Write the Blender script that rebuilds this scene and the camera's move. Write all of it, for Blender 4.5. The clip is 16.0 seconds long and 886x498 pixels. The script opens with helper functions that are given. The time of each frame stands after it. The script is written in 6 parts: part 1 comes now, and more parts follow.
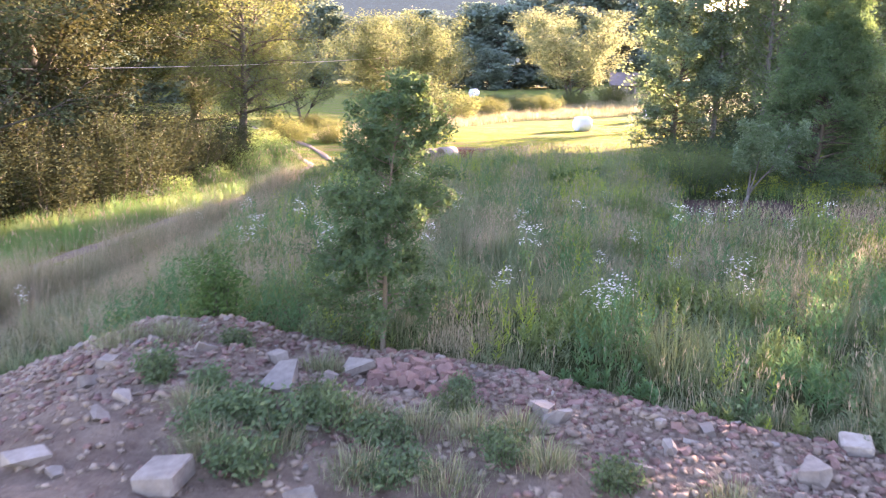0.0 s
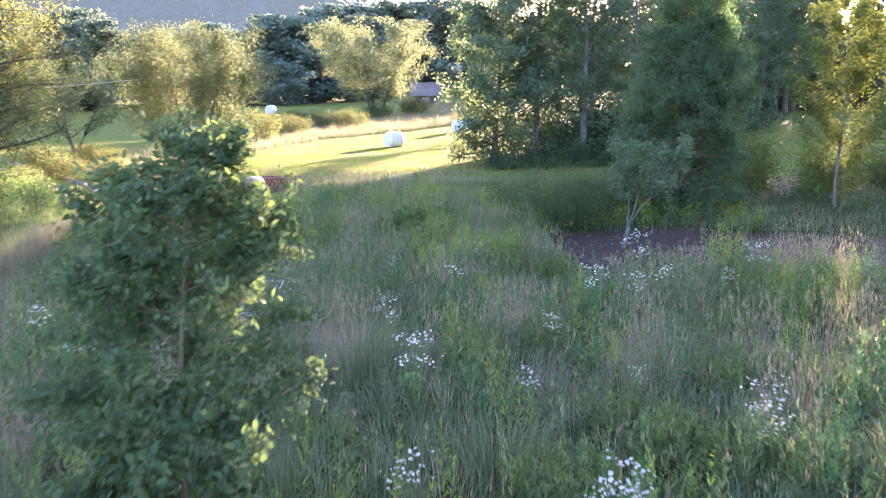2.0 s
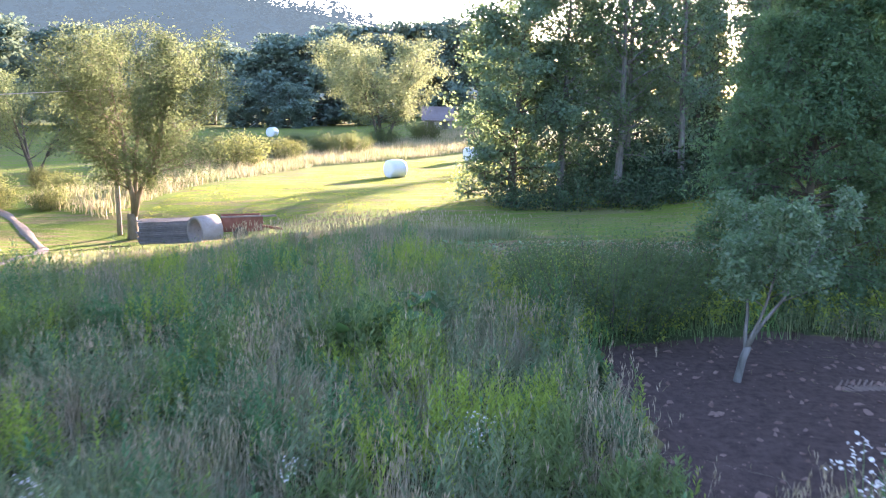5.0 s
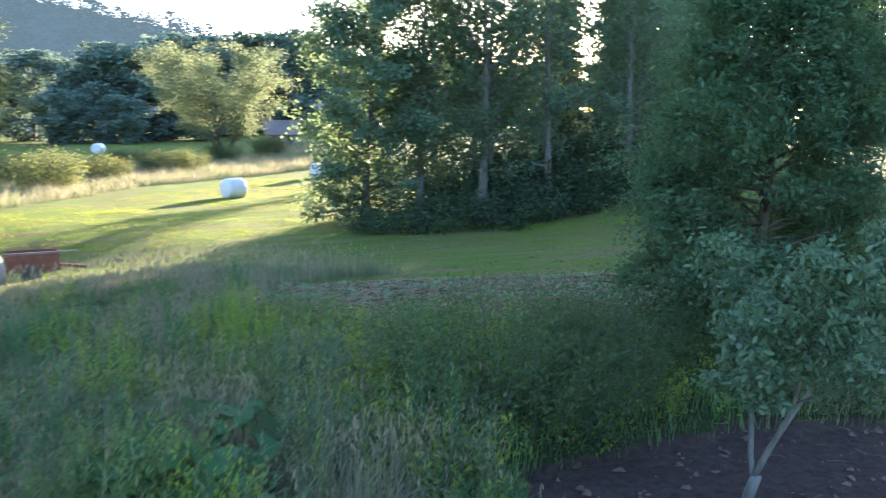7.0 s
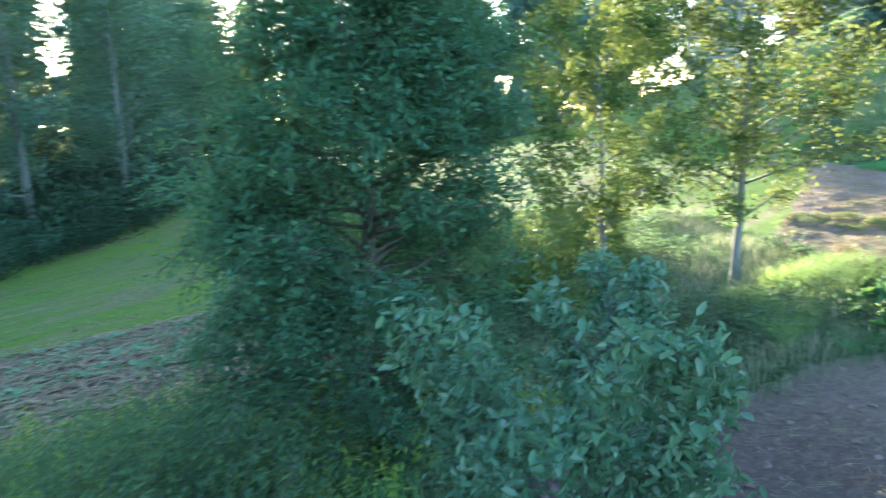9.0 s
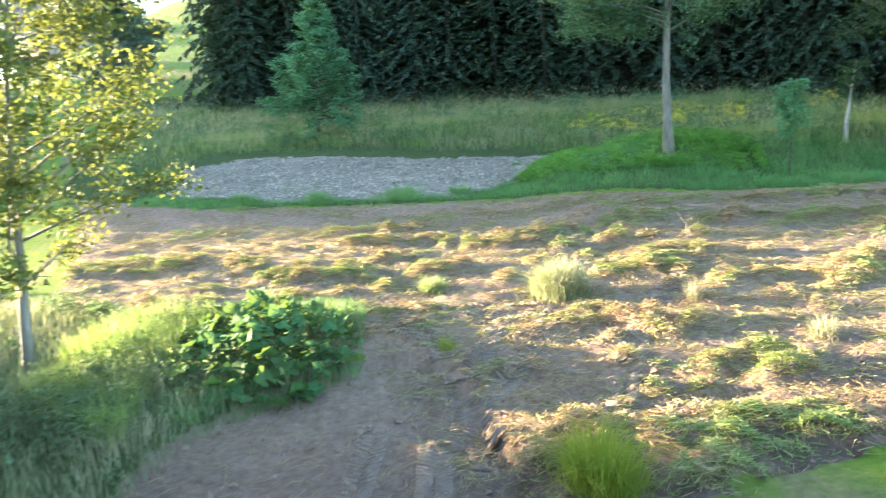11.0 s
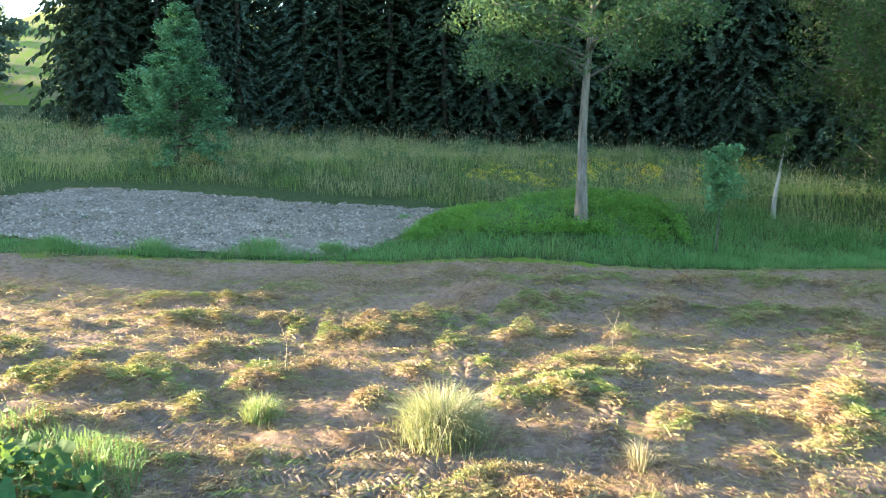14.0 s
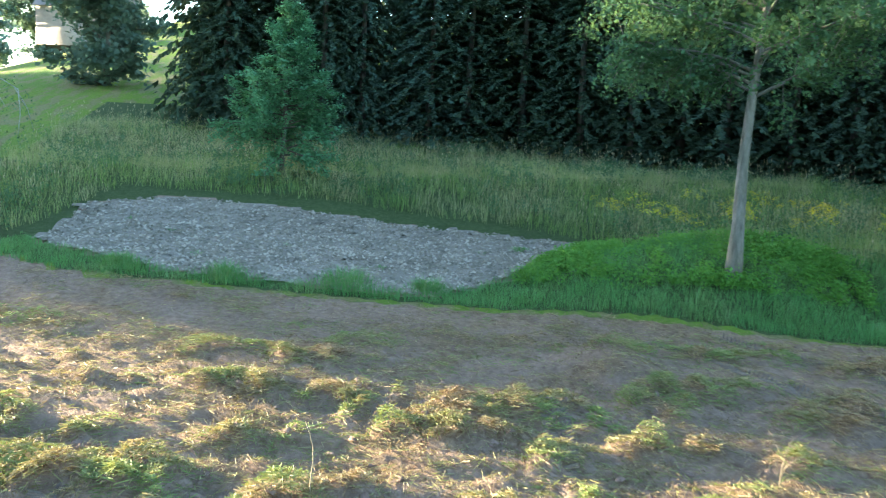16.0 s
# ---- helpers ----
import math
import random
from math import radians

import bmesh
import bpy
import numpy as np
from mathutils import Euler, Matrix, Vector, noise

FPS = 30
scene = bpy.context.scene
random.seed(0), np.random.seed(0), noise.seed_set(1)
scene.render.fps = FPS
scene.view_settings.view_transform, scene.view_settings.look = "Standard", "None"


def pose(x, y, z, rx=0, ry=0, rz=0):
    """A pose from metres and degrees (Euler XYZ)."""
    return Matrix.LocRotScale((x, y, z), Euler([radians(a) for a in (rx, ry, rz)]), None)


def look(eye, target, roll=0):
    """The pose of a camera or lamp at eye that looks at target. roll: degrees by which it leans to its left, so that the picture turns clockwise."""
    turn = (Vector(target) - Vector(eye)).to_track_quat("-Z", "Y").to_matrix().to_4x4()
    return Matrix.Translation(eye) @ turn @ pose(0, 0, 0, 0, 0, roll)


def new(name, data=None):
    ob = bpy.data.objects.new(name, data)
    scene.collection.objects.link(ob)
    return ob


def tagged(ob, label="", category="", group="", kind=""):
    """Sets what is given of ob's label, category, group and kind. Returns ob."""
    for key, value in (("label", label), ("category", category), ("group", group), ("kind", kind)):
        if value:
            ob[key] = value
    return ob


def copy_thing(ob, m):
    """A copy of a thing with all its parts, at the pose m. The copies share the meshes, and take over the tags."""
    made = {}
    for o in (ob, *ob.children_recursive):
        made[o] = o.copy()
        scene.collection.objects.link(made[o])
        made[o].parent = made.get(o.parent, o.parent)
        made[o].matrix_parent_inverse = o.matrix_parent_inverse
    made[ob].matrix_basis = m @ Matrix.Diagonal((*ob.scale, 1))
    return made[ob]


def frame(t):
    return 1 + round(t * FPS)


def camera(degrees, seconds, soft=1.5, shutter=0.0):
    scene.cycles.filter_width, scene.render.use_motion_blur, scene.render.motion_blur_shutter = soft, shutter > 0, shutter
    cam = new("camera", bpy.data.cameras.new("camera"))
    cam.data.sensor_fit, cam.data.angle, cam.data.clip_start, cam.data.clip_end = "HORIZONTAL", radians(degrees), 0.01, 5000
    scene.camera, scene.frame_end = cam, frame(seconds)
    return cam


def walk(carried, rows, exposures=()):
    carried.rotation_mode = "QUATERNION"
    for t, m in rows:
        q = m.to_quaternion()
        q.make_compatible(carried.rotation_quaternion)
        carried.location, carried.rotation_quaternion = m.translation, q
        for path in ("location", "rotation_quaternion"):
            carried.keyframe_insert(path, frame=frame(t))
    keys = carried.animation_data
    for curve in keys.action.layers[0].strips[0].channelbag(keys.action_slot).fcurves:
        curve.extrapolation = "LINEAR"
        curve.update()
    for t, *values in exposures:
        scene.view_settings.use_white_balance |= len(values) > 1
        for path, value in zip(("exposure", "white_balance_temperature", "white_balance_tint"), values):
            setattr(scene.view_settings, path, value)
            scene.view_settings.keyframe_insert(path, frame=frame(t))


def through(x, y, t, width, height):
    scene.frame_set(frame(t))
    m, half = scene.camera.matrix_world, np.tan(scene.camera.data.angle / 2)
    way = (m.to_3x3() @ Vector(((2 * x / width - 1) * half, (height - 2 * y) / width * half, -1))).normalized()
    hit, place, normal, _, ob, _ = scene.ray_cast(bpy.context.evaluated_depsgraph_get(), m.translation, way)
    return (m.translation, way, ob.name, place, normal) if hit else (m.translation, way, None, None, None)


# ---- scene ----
cam = camera(55.4, 16.0, soft=1.1, shutter=0.4)
PATH = [
    (0, (0.362, 0.518, 3.311), (0.32, 2.469, 2.874), 1.3),
    (0.5, (0.189, 1.745, 3.3), (0.237, 3.698, 2.872), 0.9),
    (1, (0.064, 2.956, 3.33), (0.228, 4.904, 2.911), 0.3),
    (1.5, (-0.001, 4.15, 3.366), (0.292, 6.085, 2.953), -0.1),
    (2, (0.031, 5.29, 3.387), (0.441, 7.204, 2.979), -0.6),
    (2.5, (0.269, 6.52, 3.382), (0.704, 8.43, 2.979), -0.6),
    (3, (0.535, 7.666, 3.403), (0.956, 9.58, 3.003), -0.6),
    (3.5, (0.835, 8.824, 3.417), (1.253, 10.738, 3.018), -0.4),
    (3.7, (0.965, 9.302, 3.418), (1.368, 11.219, 3.016), -0.5),
    (5.8, (2.531, 14.408, 2.919), (2.929, 16.341, 2.597), 1.2),
    (6, (2.636, 14.819, 2.916), (3.054, 16.748, 2.593), 1.2),
    (6.5, (2.798, 15.704, 2.912), (3.346, 17.601, 2.593), 0.9),
    (7, (2.956, 16.553, 2.927), (3.676, 18.392, 2.613), 0.4),
    (7.5, (3.135, 17.371, 2.946), (4.07, 19.112, 2.634), -0.4),
    (8, (3.423, 18.137, 2.955), (4.559, 19.753, 2.642), -1.2),
    (8.5, (3.783, 18.912, 2.921), (5.166, 20.322, 2.61), -1.9),
    (9, (4.208, 19.543, 2.91), (5.826, 20.676, 2.597), -2.8),
    (9.5, (4.685, 20.039, 2.889), (6.513, 20.788, 2.575), -3.7),
    (10, (5.21, 20.392, 2.895), (7.161, 20.685, 2.565), -4.6),
    (10.2, (5.432, 20.461, 2.887), (7.401, 20.553, 2.548), -4.9),
    (12.3, (7.959, 20.028, 2.926), (9.81, 19.333, 2.623), -2.0),
    (12.5, (8.198, 19.934, 2.941), (10.047, 19.231, 2.644), -1.7),
    (13, (8.811, 19.634, 2.972), (10.656, 18.916, 2.689), -1.0),
    (13.5, (9.46, 19.307, 3.007), (11.305, 18.584, 2.738), -0.4),
    (14, (10.123, 18.959, 3.068), (11.983, 18.273, 2.808), 0.3),
    (14.5, (10.799, 18.61, 3.151), (12.676, 17.967, 2.897), 0.9),
    (15, (11.492, 18.27, 3.201), (13.39, 17.688, 2.954), 1.5),
    (15.5, (12.187, 17.948, 3.261), (14.111, 17.46, 3.016), 2.2),
    (16, (12.902, 17.645, 3.323), (14.85, 17.262, 3.076), 2.8),
]
walk(cam, [(t, look(eye, target, roll)) for t, eye, target, roll in PATH],
     exposures=[(0.0, 3.95, 7200, 58), (0.5, 3.7, 7100, 46), (1.0, 3.68, 6800, 46), (2.2, 3.85, 6350, 51), (3.5, 3.95, 6250, 56), (6.0, 3.35, 6000, 33), (7.5, 3.22, 5700, 26), (8.5, 3.55, 5450, 17), (9.0, 3.8, 5400, 12), (10.0, 4.25, 6100, 12), (12.5, 4.1, 6800, 16), (14.5, 3.75, 6500, 14), (16.0, 3.72, 6200, 8)])

# ---- world, sun ----
SUN_AZ, SUN_EL = 37.0, 7.6          # degrees to the right of +y, and above the horizon
world = bpy.data.worlds.new("world")
scene.world = world
world.use_nodes = True
wn = world.node_tree
sky = wn.nodes.new("ShaderNodeTexSky")
sky.sky_type, sky.sun_disc = "NISHITA", False
sky.sun_elevation, sky.sun_rotation = radians(SUN_EL), radians(SUN_AZ)
sky.air_density, sky.dust_density, sky.ozone_density = 1.0, 0.8, 2.0
wn.nodes["Background"].inputs[1].default_value = 0.115
wn.links.new(sky.outputs[0], wn.nodes["Background"].inputs[0])
sun_data = bpy.data.lights.new("sun", "SUN")
sun_data.energy, sun_data.angle, sun_data.color = 5.0, radians(0.55), (1.0, 0.83, 0.56)
sun = new("sun", sun_data)
to_sun = Vector((math.sin(radians(SUN_AZ)) * math.cos(radians(SUN_EL)), math.cos(radians(SUN_AZ)) * math.cos(radians(SUN_EL)), math.sin(radians(SUN_EL))))
sun.matrix_world = look(tuple(to_sun * 400), (0, 0, 0))


# ---- materials ----
def material(name):
    m = bpy.data.materials.new(name)
    m.use_nodes = True
    m.node_tree.nodes.clear()
    return m, m.node_tree


def ramp(nt, fac, *stops):
    n = nt.nodes.new("ShaderNodeValToRGB")
    els = n.color_ramp.elements
    while len(els) < len(stops):
        els.new(0.5)
    for e, (p, c) in zip(els, stops):
        e.position, e.color = p, (*c, 1)
    nt.links.new(fac, n.inputs[0])
    return n.outputs[0]


def noise_fac(nt, scale, detail=4.0, rough=0.6, vec=None):
    n = nt.nodes.new("ShaderNodeTexNoise")
    n.inputs["Scale"].default_value, n.inputs["Detail"].default_value, n.inputs["Roughness"].default_value = scale, detail, rough
    if vec is None:
        vec = nt.nodes.new("ShaderNodeNewGeometry").outputs["Position"]
    nt.links.new(vec, n.inputs["Vector"])
    return n.outputs[0]


def mix(nt, fac, a, b, blend="MIX"):
    n = nt.nodes.new("ShaderNodeMix")
    n.data_type, n.blend_type = "RGBA", blend
    for sock, v in ((n.inputs[0], fac), (n.inputs[6], a), (n.inputs[7], b)):
        if isinstance(v, (int, float)):
            sock.default_value = v
        elif isinstance(v, tuple):
            sock.default_value = (*v, 1)
        else:
            nt.links.new(v, sock)
    return n.outputs[2]


def calc(nt, op, a, b=0.0, c=0.0, clamp=False):
    n = nt.nodes.new("ShaderNodeMath")
    n.operation, n.use_clamp = op, clamp
    for sock, v in zip(n.inputs, (a, b, c)):
        if isinstance(v, (int, float)):
            sock.default_value = v
        else:
            nt.links.new(v, sock)
    return n.outputs[0]


def attr(nt, name):
    n = nt.nodes.new("ShaderNodeAttribute")
    n.attribute_name = name
    return n.outputs["Fac"]


def finish(nt, colour, rough=0.9, bump=None, strength=0.5, dist=0.02, translucent=0.0, glow=None, metal=0.0, spec=0.3, distance=0.0):
    out = nt.nodes.new("ShaderNodeOutputMaterial")
    p = nt.nodes.new("ShaderNodeBsdfPrincipled")
    p.inputs["Roughness"].default_value, p.inputs["Metallic"].default_value = rough, metal
    p.inputs["Specular IOR Level"].default_value = spec
    if isinstance(colour, tuple):
        p.inputs["Base Color"].default_value = (*colour, 1)
    else:
        nt.links.new(colour, p.inputs["Base Color"])
    if bump is not None:
        b = nt.nodes.new("ShaderNodeBump")
        b.inputs["Strength"].default_value, b.inputs["Distance"].default_value = strength, dist
        nt.links.new(bump, b.inputs["Height"])
        nt.links.new(b.outputs[0], p.inputs["Normal"])
    # blue-green emission that paints haze over far surfaces
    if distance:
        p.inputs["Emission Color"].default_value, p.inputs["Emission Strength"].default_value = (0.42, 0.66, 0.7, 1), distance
    last = p.outputs[0]
    if translucent:
        tr = nt.nodes.new("ShaderNodeBsdfTranslucent")
        if glow is None:
            glow = colour
        if isinstance(glow, tuple):
            tr.inputs[0].default_value = (*glow, 1)
        else:
            nt.links.new(glow, tr.inputs[0])
        mx = nt.nodes.new("ShaderNodeMixShader")
        mx.inputs[0].default_value = translucent
        nt.links.new(last, mx.inputs[1])
        nt.links.new(tr.outputs[0], mx.inputs[2])
        last = mx.outputs[0]
    nt.links.new(last, out.inputs[0])


def island(nt):
    return nt.nodes.new("ShaderNodeNewGeometry").outputs["Random Per Island"]


def leaf_mat(name, a, b, c, through, part_through=0.45, rough=0.68, distance=0.0, spec=0.16):
    """Leaves: three tones drawn leaf by leaf, with patches over the crown, and light let through."""
    m, nt = material(name)
    f = mix(nt, 0.35, island(nt), noise_fac(nt, 1.3, 2.0))
    obj = nt.nodes.new("ShaderNodeObjectInfo").outputs["Random"]
    col = ramp(nt, f, (0.1, a), (0.5, b), (0.9, c))
    hs = nt.nodes.new("ShaderNodeHueSaturation")
    nt.links.new(col, hs.inputs["Color"])
    nt.links.new(calc(nt, "MULTIPLY_ADD", obj, 0.05, 0.475), hs.inputs["Hue"])
    nt.links.new(calc(nt, "MULTIPLY_ADD", obj, 0.5, 0.75), hs.inputs["Value"])
    glow = mix(nt, 0.6, hs.outputs[0], through)
    finish(nt, hs.outputs[0], rough, translucent=part_through, glow=glow, spec=spec, distance=distance)
    return m


def bark_mat(name, a, b, scale=9.0):
    m, nt = material(name)
    g = nt.nodes.new("ShaderNodeNewGeometry").outputs["Position"]
    mp = nt.nodes.new("ShaderNodeMapping")
    mp.inputs["Scale"].default_value = (1, 1, 0.22)
    nt.links.new(g, mp.inputs[0])
    f = noise_fac(nt, scale, 6.0, 0.7, mp.outputs[0])
    big = noise_fac(nt, 1.7, 2.0)
    col = mix(nt, calc(nt, "MULTIPLY", big, 0.5), ramp(nt, f, (0.3, a), (0.7, b)), (0.09, 0.11, 0.06))
    finish(nt, col, 0.92, f, 0.8, 0.03)
    return m


def rough_mat(name, a, b, c, scale=6.0, rough=0.92, bump=0.6, dist=0.02, per_object=0.0):
    m, nt = material(name)
    f = noise_fac(nt, scale, 8.0, 0.68)
    big = noise_fac(nt, scale * 0.13, 3.0)
    col = mix(nt, ramp(nt, big, (0.35, (0, 0, 0)), (0.65, (1, 1, 1))), ramp(nt, f, (0.3, a), (0.7, b)), ramp(nt, f, (0.3, b), (0.75, c)))
    if per_object:
        obj = nt.nodes.new("ShaderNodeObjectInfo").outputs["Random"]
        col = mix(nt, 1.0, col, ramp(nt, obj, (0.0, (1 - per_object,) * 3), (1.0, (1, 1, 1))), "MULTIPLY")
    finish(nt, col, rough, f, bump, dist)
    return m


LEAF_ALDER = leaf_mat("leaf_alder", (0.04, 0.1, 0.05), (0.06, 0.13, 0.065), (0.1, 0.17, 0.085), (0.25, 0.34, 0.07), 0.4)
LEAF_APPLE = leaf_mat("leaf_apple", (0.07, 0.165, 0.095), (0.12, 0.235, 0.14), (0.25, 0.36, 0.25), (0.25, 0.4, 0.12), 0.3, spec=0.35)
LEAF_ASH = leaf_mat("leaf_ash", (0.05, 0.13, 0.075), (0.075, 0.17, 0.095), (0.115, 0.215, 0.115), (0.24, 0.36, 0.08), 0.38)
LEAF_YOUNG = leaf_mat("leaf_young", (0.06, 0.115, 0.03), (0.09, 0.15, 0.036), (0.125, 0.185, 0.045), (0.26, 0.27, 0.05), 0.3)
LEAF_WILLOW = leaf_mat("leaf_willow", (0.085, 0.135, 0.06), (0.12, 0.175, 0.08), (0.165, 0.215, 0.105), (0.27, 0.33, 0.13), 0.4)
LEAF_GOLD = leaf_mat("leaf_gold", (0.09, 0.13, 0.065), (0.13, 0.17, 0.085), (0.18, 0.21, 0.115), (0.31, 0.34, 0.15), 0.42)
LEAF_DARK = leaf_mat("leaf_dark", (0.062, 0.13, 0.085), (0.095, 0.175, 0.112), (0.14, 0.225, 0.14), (0.28, 0.35, 0.1), 0.42)
# hedge leaves made darker than their own green, to paint the shade there
LEAF_HEDGE = leaf_mat("leaf_hedge", (0.032, 0.05, 0.026), (0.046, 0.068, 0.034), (0.068, 0.088, 0.042), (0.12, 0.12, 0.04), 0.18, rough=0.95, spec=0.08)
LEAF_BIRCH = leaf_mat("leaf_birch", (0.034, 0.09, 0.044), (0.05, 0.12, 0.056), (0.075, 0.155, 0.07), (0.2, 0.3, 0.07), 0.36)
LEAF_FAR = leaf_mat("leaf_far", (0.05, 0.085, 0.045), (0.07, 0.115, 0.055), (0.11, 0.15, 0.07), (0.30, 0.32, 0.08), 0.4)
LEAF_WEED = leaf_mat("leaf_weed", (0.09, 0.185, 0.068), (0.15, 0.27, 0.108), (0.23, 0.36, 0.16), (0.3, 0.44, 0.1), 0.4)
LEAF_SHRUB = leaf_mat("leaf_shrub", (0.08, 0.19, 0.035), (0.11, 0.25, 0.05), (0.16, 0.31, 0.07), (0.30, 0.48, 0.06), 0.4)
# base tones kept paler and bluer, aerial haze mixed into the leaf colour
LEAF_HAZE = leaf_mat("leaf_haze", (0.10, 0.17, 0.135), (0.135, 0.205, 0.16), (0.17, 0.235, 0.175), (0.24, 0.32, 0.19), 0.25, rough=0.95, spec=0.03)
# dim leaves with a slight glow in place of haze on the hill
LEAF_HAZE_GLOW = leaf_mat("leaf_haze_glow", (0.02, 0.034, 0.03), (0.024, 0.039, 0.034), (0.029, 0.045, 0.038), (0.04, 0.055, 0.042), 0.05, rough=1.0, distance=0.04, spec=0.0)
LEAF_NETTLE = leaf_mat("leaf_nettle", (0.06, 0.115, 0.055), (0.09, 0.155, 0.075), (0.14, 0.21, 0.105), (0.22, 0.32, 0.1), 0.3)
LEAF_ELDER = leaf_mat("leaf_elder", (0.045, 0.135, 0.04), (0.065, 0.18, 0.055), (0.095, 0.225, 0.07), (0.12, 0.26, 0.06), 0.25)
# darkened, barely translucent leaves: the grove's shade is in their colour
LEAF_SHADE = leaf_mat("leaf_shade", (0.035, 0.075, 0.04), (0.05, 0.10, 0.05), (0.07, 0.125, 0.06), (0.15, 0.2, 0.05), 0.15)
LEAF_GOLDENROD = leaf_mat("leaf_goldenrod", (0.15, 0.25, 0.045), (0.23, 0.33, 0.055), (0.34, 0.41, 0.07), (0.45, 0.52, 0.09), 0.4)
LEAF_MUGWORT = leaf_mat("leaf_mugwort", (0.115, 0.2, 0.095), (0.18, 0.28, 0.14), (0.27, 0.37, 0.2), (0.3, 0.4, 0.2), 0.35)
LEAF_LIME = leaf_mat("leaf_lime", (0.065, 0.19, 0.095), (0.1, 0.26, 0.13), (0.15, 0.33, 0.175), (0.2, 0.4, 0.12), 0.35)
LEAF_BRUSH = leaf_mat("leaf_brush", (0.085, 0.056, 0.038), (0.155, 0.105, 0.07), (0.25, 0.175, 0.115), (0.26, 0.19, 0.09), 0.2, rough=0.9)
LEAF_SQUASH = leaf_mat("leaf_squash", (0.03, 0.085, 0.03), (0.045, 0.115, 0.04), (0.075, 0.16, 0.055), (0.2, 0.32, 0.05), 0.25, rough=0.8)
NEEDLE = leaf_mat("needle", (0.03, 0.06, 0.042), (0.043, 0.08, 0.052), (0.065, 0.11, 0.064), (0.15, 0.18, 0.055), 0.25, rough=0.9)
FLOWER_WHITE = leaf_mat("flower_white", (0.62, 0.61, 0.53), (0.76, 0.74, 0.65), (0.82, 0.8, 0.72), (0.8, 0.8, 0.75), 0.4)
FLOWER_YELLOW = leaf_mat("flower_yellow", (0.55, 0.45, 0.02), (0.68, 0.56, 0.03), (0.7, 0.6, 0.06), (0.75, 0.65, 0.05), 0.4)
BARK_GREY = bark_mat("bark_grey", (0.055, 0.05, 0.045), (0.29, 0.28, 0.26))
BARK_DARK = bark_mat("bark_dark", (0.055, 0.048, 0.04), (0.15, 0.13, 0.11))
BARK_TAN = bark_mat("bark_tan", (0.14, 0.11, 0.075), (0.32, 0.26, 0.18))
BARK_PALE = bark_mat("bark_pale", (0.20, 0.19, 0.17), (0.62, 0.60, 0.56), 6.0)
STONE = rough_mat("stone", (0.19, 0.16, 0.125), (0.3, 0.265, 0.215), (0.44, 0.41, 0.345), 14, per_object=0.4)
CHIP = rough_mat("chip", (0.15, 0.11, 0.08), (0.24, 0.19, 0.14), (0.36, 0.31, 0.235), 9)
BRICK = rough_mat("brick", (0.2, 0.115, 0.09), (0.28, 0.165, 0.13), (0.36, 0.25, 0.205), 18, per_object=0.35)
RUBBLE = rough_mat("rubble", (0.125, 0.085, 0.06), (0.21, 0.155, 0.11), (0.3, 0.245, 0.18), 22, bump=1.0, dist=0.06)
WOOD_GREY = rough_mat("wood_grey", (0.17, 0.15, 0.13), (0.27, 0.24, 0.21), (0.36, 0.32, 0.28), 11, per_object=0.3)
RUST = rough_mat("rust", (0.13, 0.05, 0.035), (0.2, 0.08, 0.055), (0.26, 0.13, 0.095), 8)
CONCRETE = rough_mat("concrete", (0.25, 0.21, 0.17), (0.36, 0.31, 0.26), (0.45, 0.41, 0.36), 7)
BALE_WRAP = rough_mat("bale_wrap", (0.60, 0.68, 0.70), (0.72, 0.78, 0.80), (0.78, 0.82, 0.83), 5, rough=0.35, bump=0.4)
PLASTER = rough_mat("plaster", (0.24, 0.2, 0.17), (0.31, 0.265, 0.23), (0.37, 0.325, 0.29), 3)
ROOF = rough_mat("roof_tile", (0.15, 0.12, 0.105), (0.2, 0.165, 0.15), (0.25, 0.215, 0.195), 5)
TRACK_SOIL = rough_mat("track_soil", (0.13, 0.105, 0.08), (0.21, 0.175, 0.135), (0.29, 0.25, 0.2), 5, bump=1.0, dist=0.05)
CABLE = rough_mat("cable", (0.35, 0.34, 0.32), (0.42, 0.41, 0.39), (0.45, 0.44, 0.42), 5)


def grass_mat(name, green1, green2, dry1, dry2, through=0.3, patchy=0.9):
    """Blades: green or dry as the attribute 'dry' says, varied blade by blade."""
    m, nt = material(name)
    r = island(nt)
    patch = noise_fac(nt, 0.9, 3.0)
    g = ramp(nt, r, (0.0, green1), (1.0, green2))
    d = ramp(nt, r, (0.0, dry1), (1.0, dry2))
    f = calc(nt, "ADD", attr(nt, "dry"), calc(nt, "MULTIPLY_ADD", patch, patchy, -patchy / 2), clamp=True)
    col = mix(nt, f, g, d)
    finish(nt, col, 0.65, translucent=through, glow=mix(nt, 0.25, col, (0.5, 0.5, 0.1)), spec=0.25)
    return m


GRASS = grass_mat("meadow_grass", (0.085, 0.15, 0.072), (0.175, 0.25, 0.13), (0.27, 0.225, 0.15), (0.52, 0.43, 0.31))
GRASS_BANK = grass_mat("bank_grass", (0.11, 0.21, 0.05), (0.21, 0.33, 0.09), (0.33, 0.28, 0.16), (0.55, 0.47, 0.3), 0.35)
GRASS_LUSH = grass_mat("lush_grass", (0.06, 0.2, 0.06), (0.12, 0.31, 0.095), (0.20, 0.20, 0.10), (0.34, 0.30, 0.18), 0.3, 0.4)
GRASS_LAWN = grass_mat("lawn_grass", (0.14, 0.22, 0.018), (0.22, 0.31, 0.028), (0.32, 0.3, 0.04), (0.44, 0.39, 0.08), 0.5)
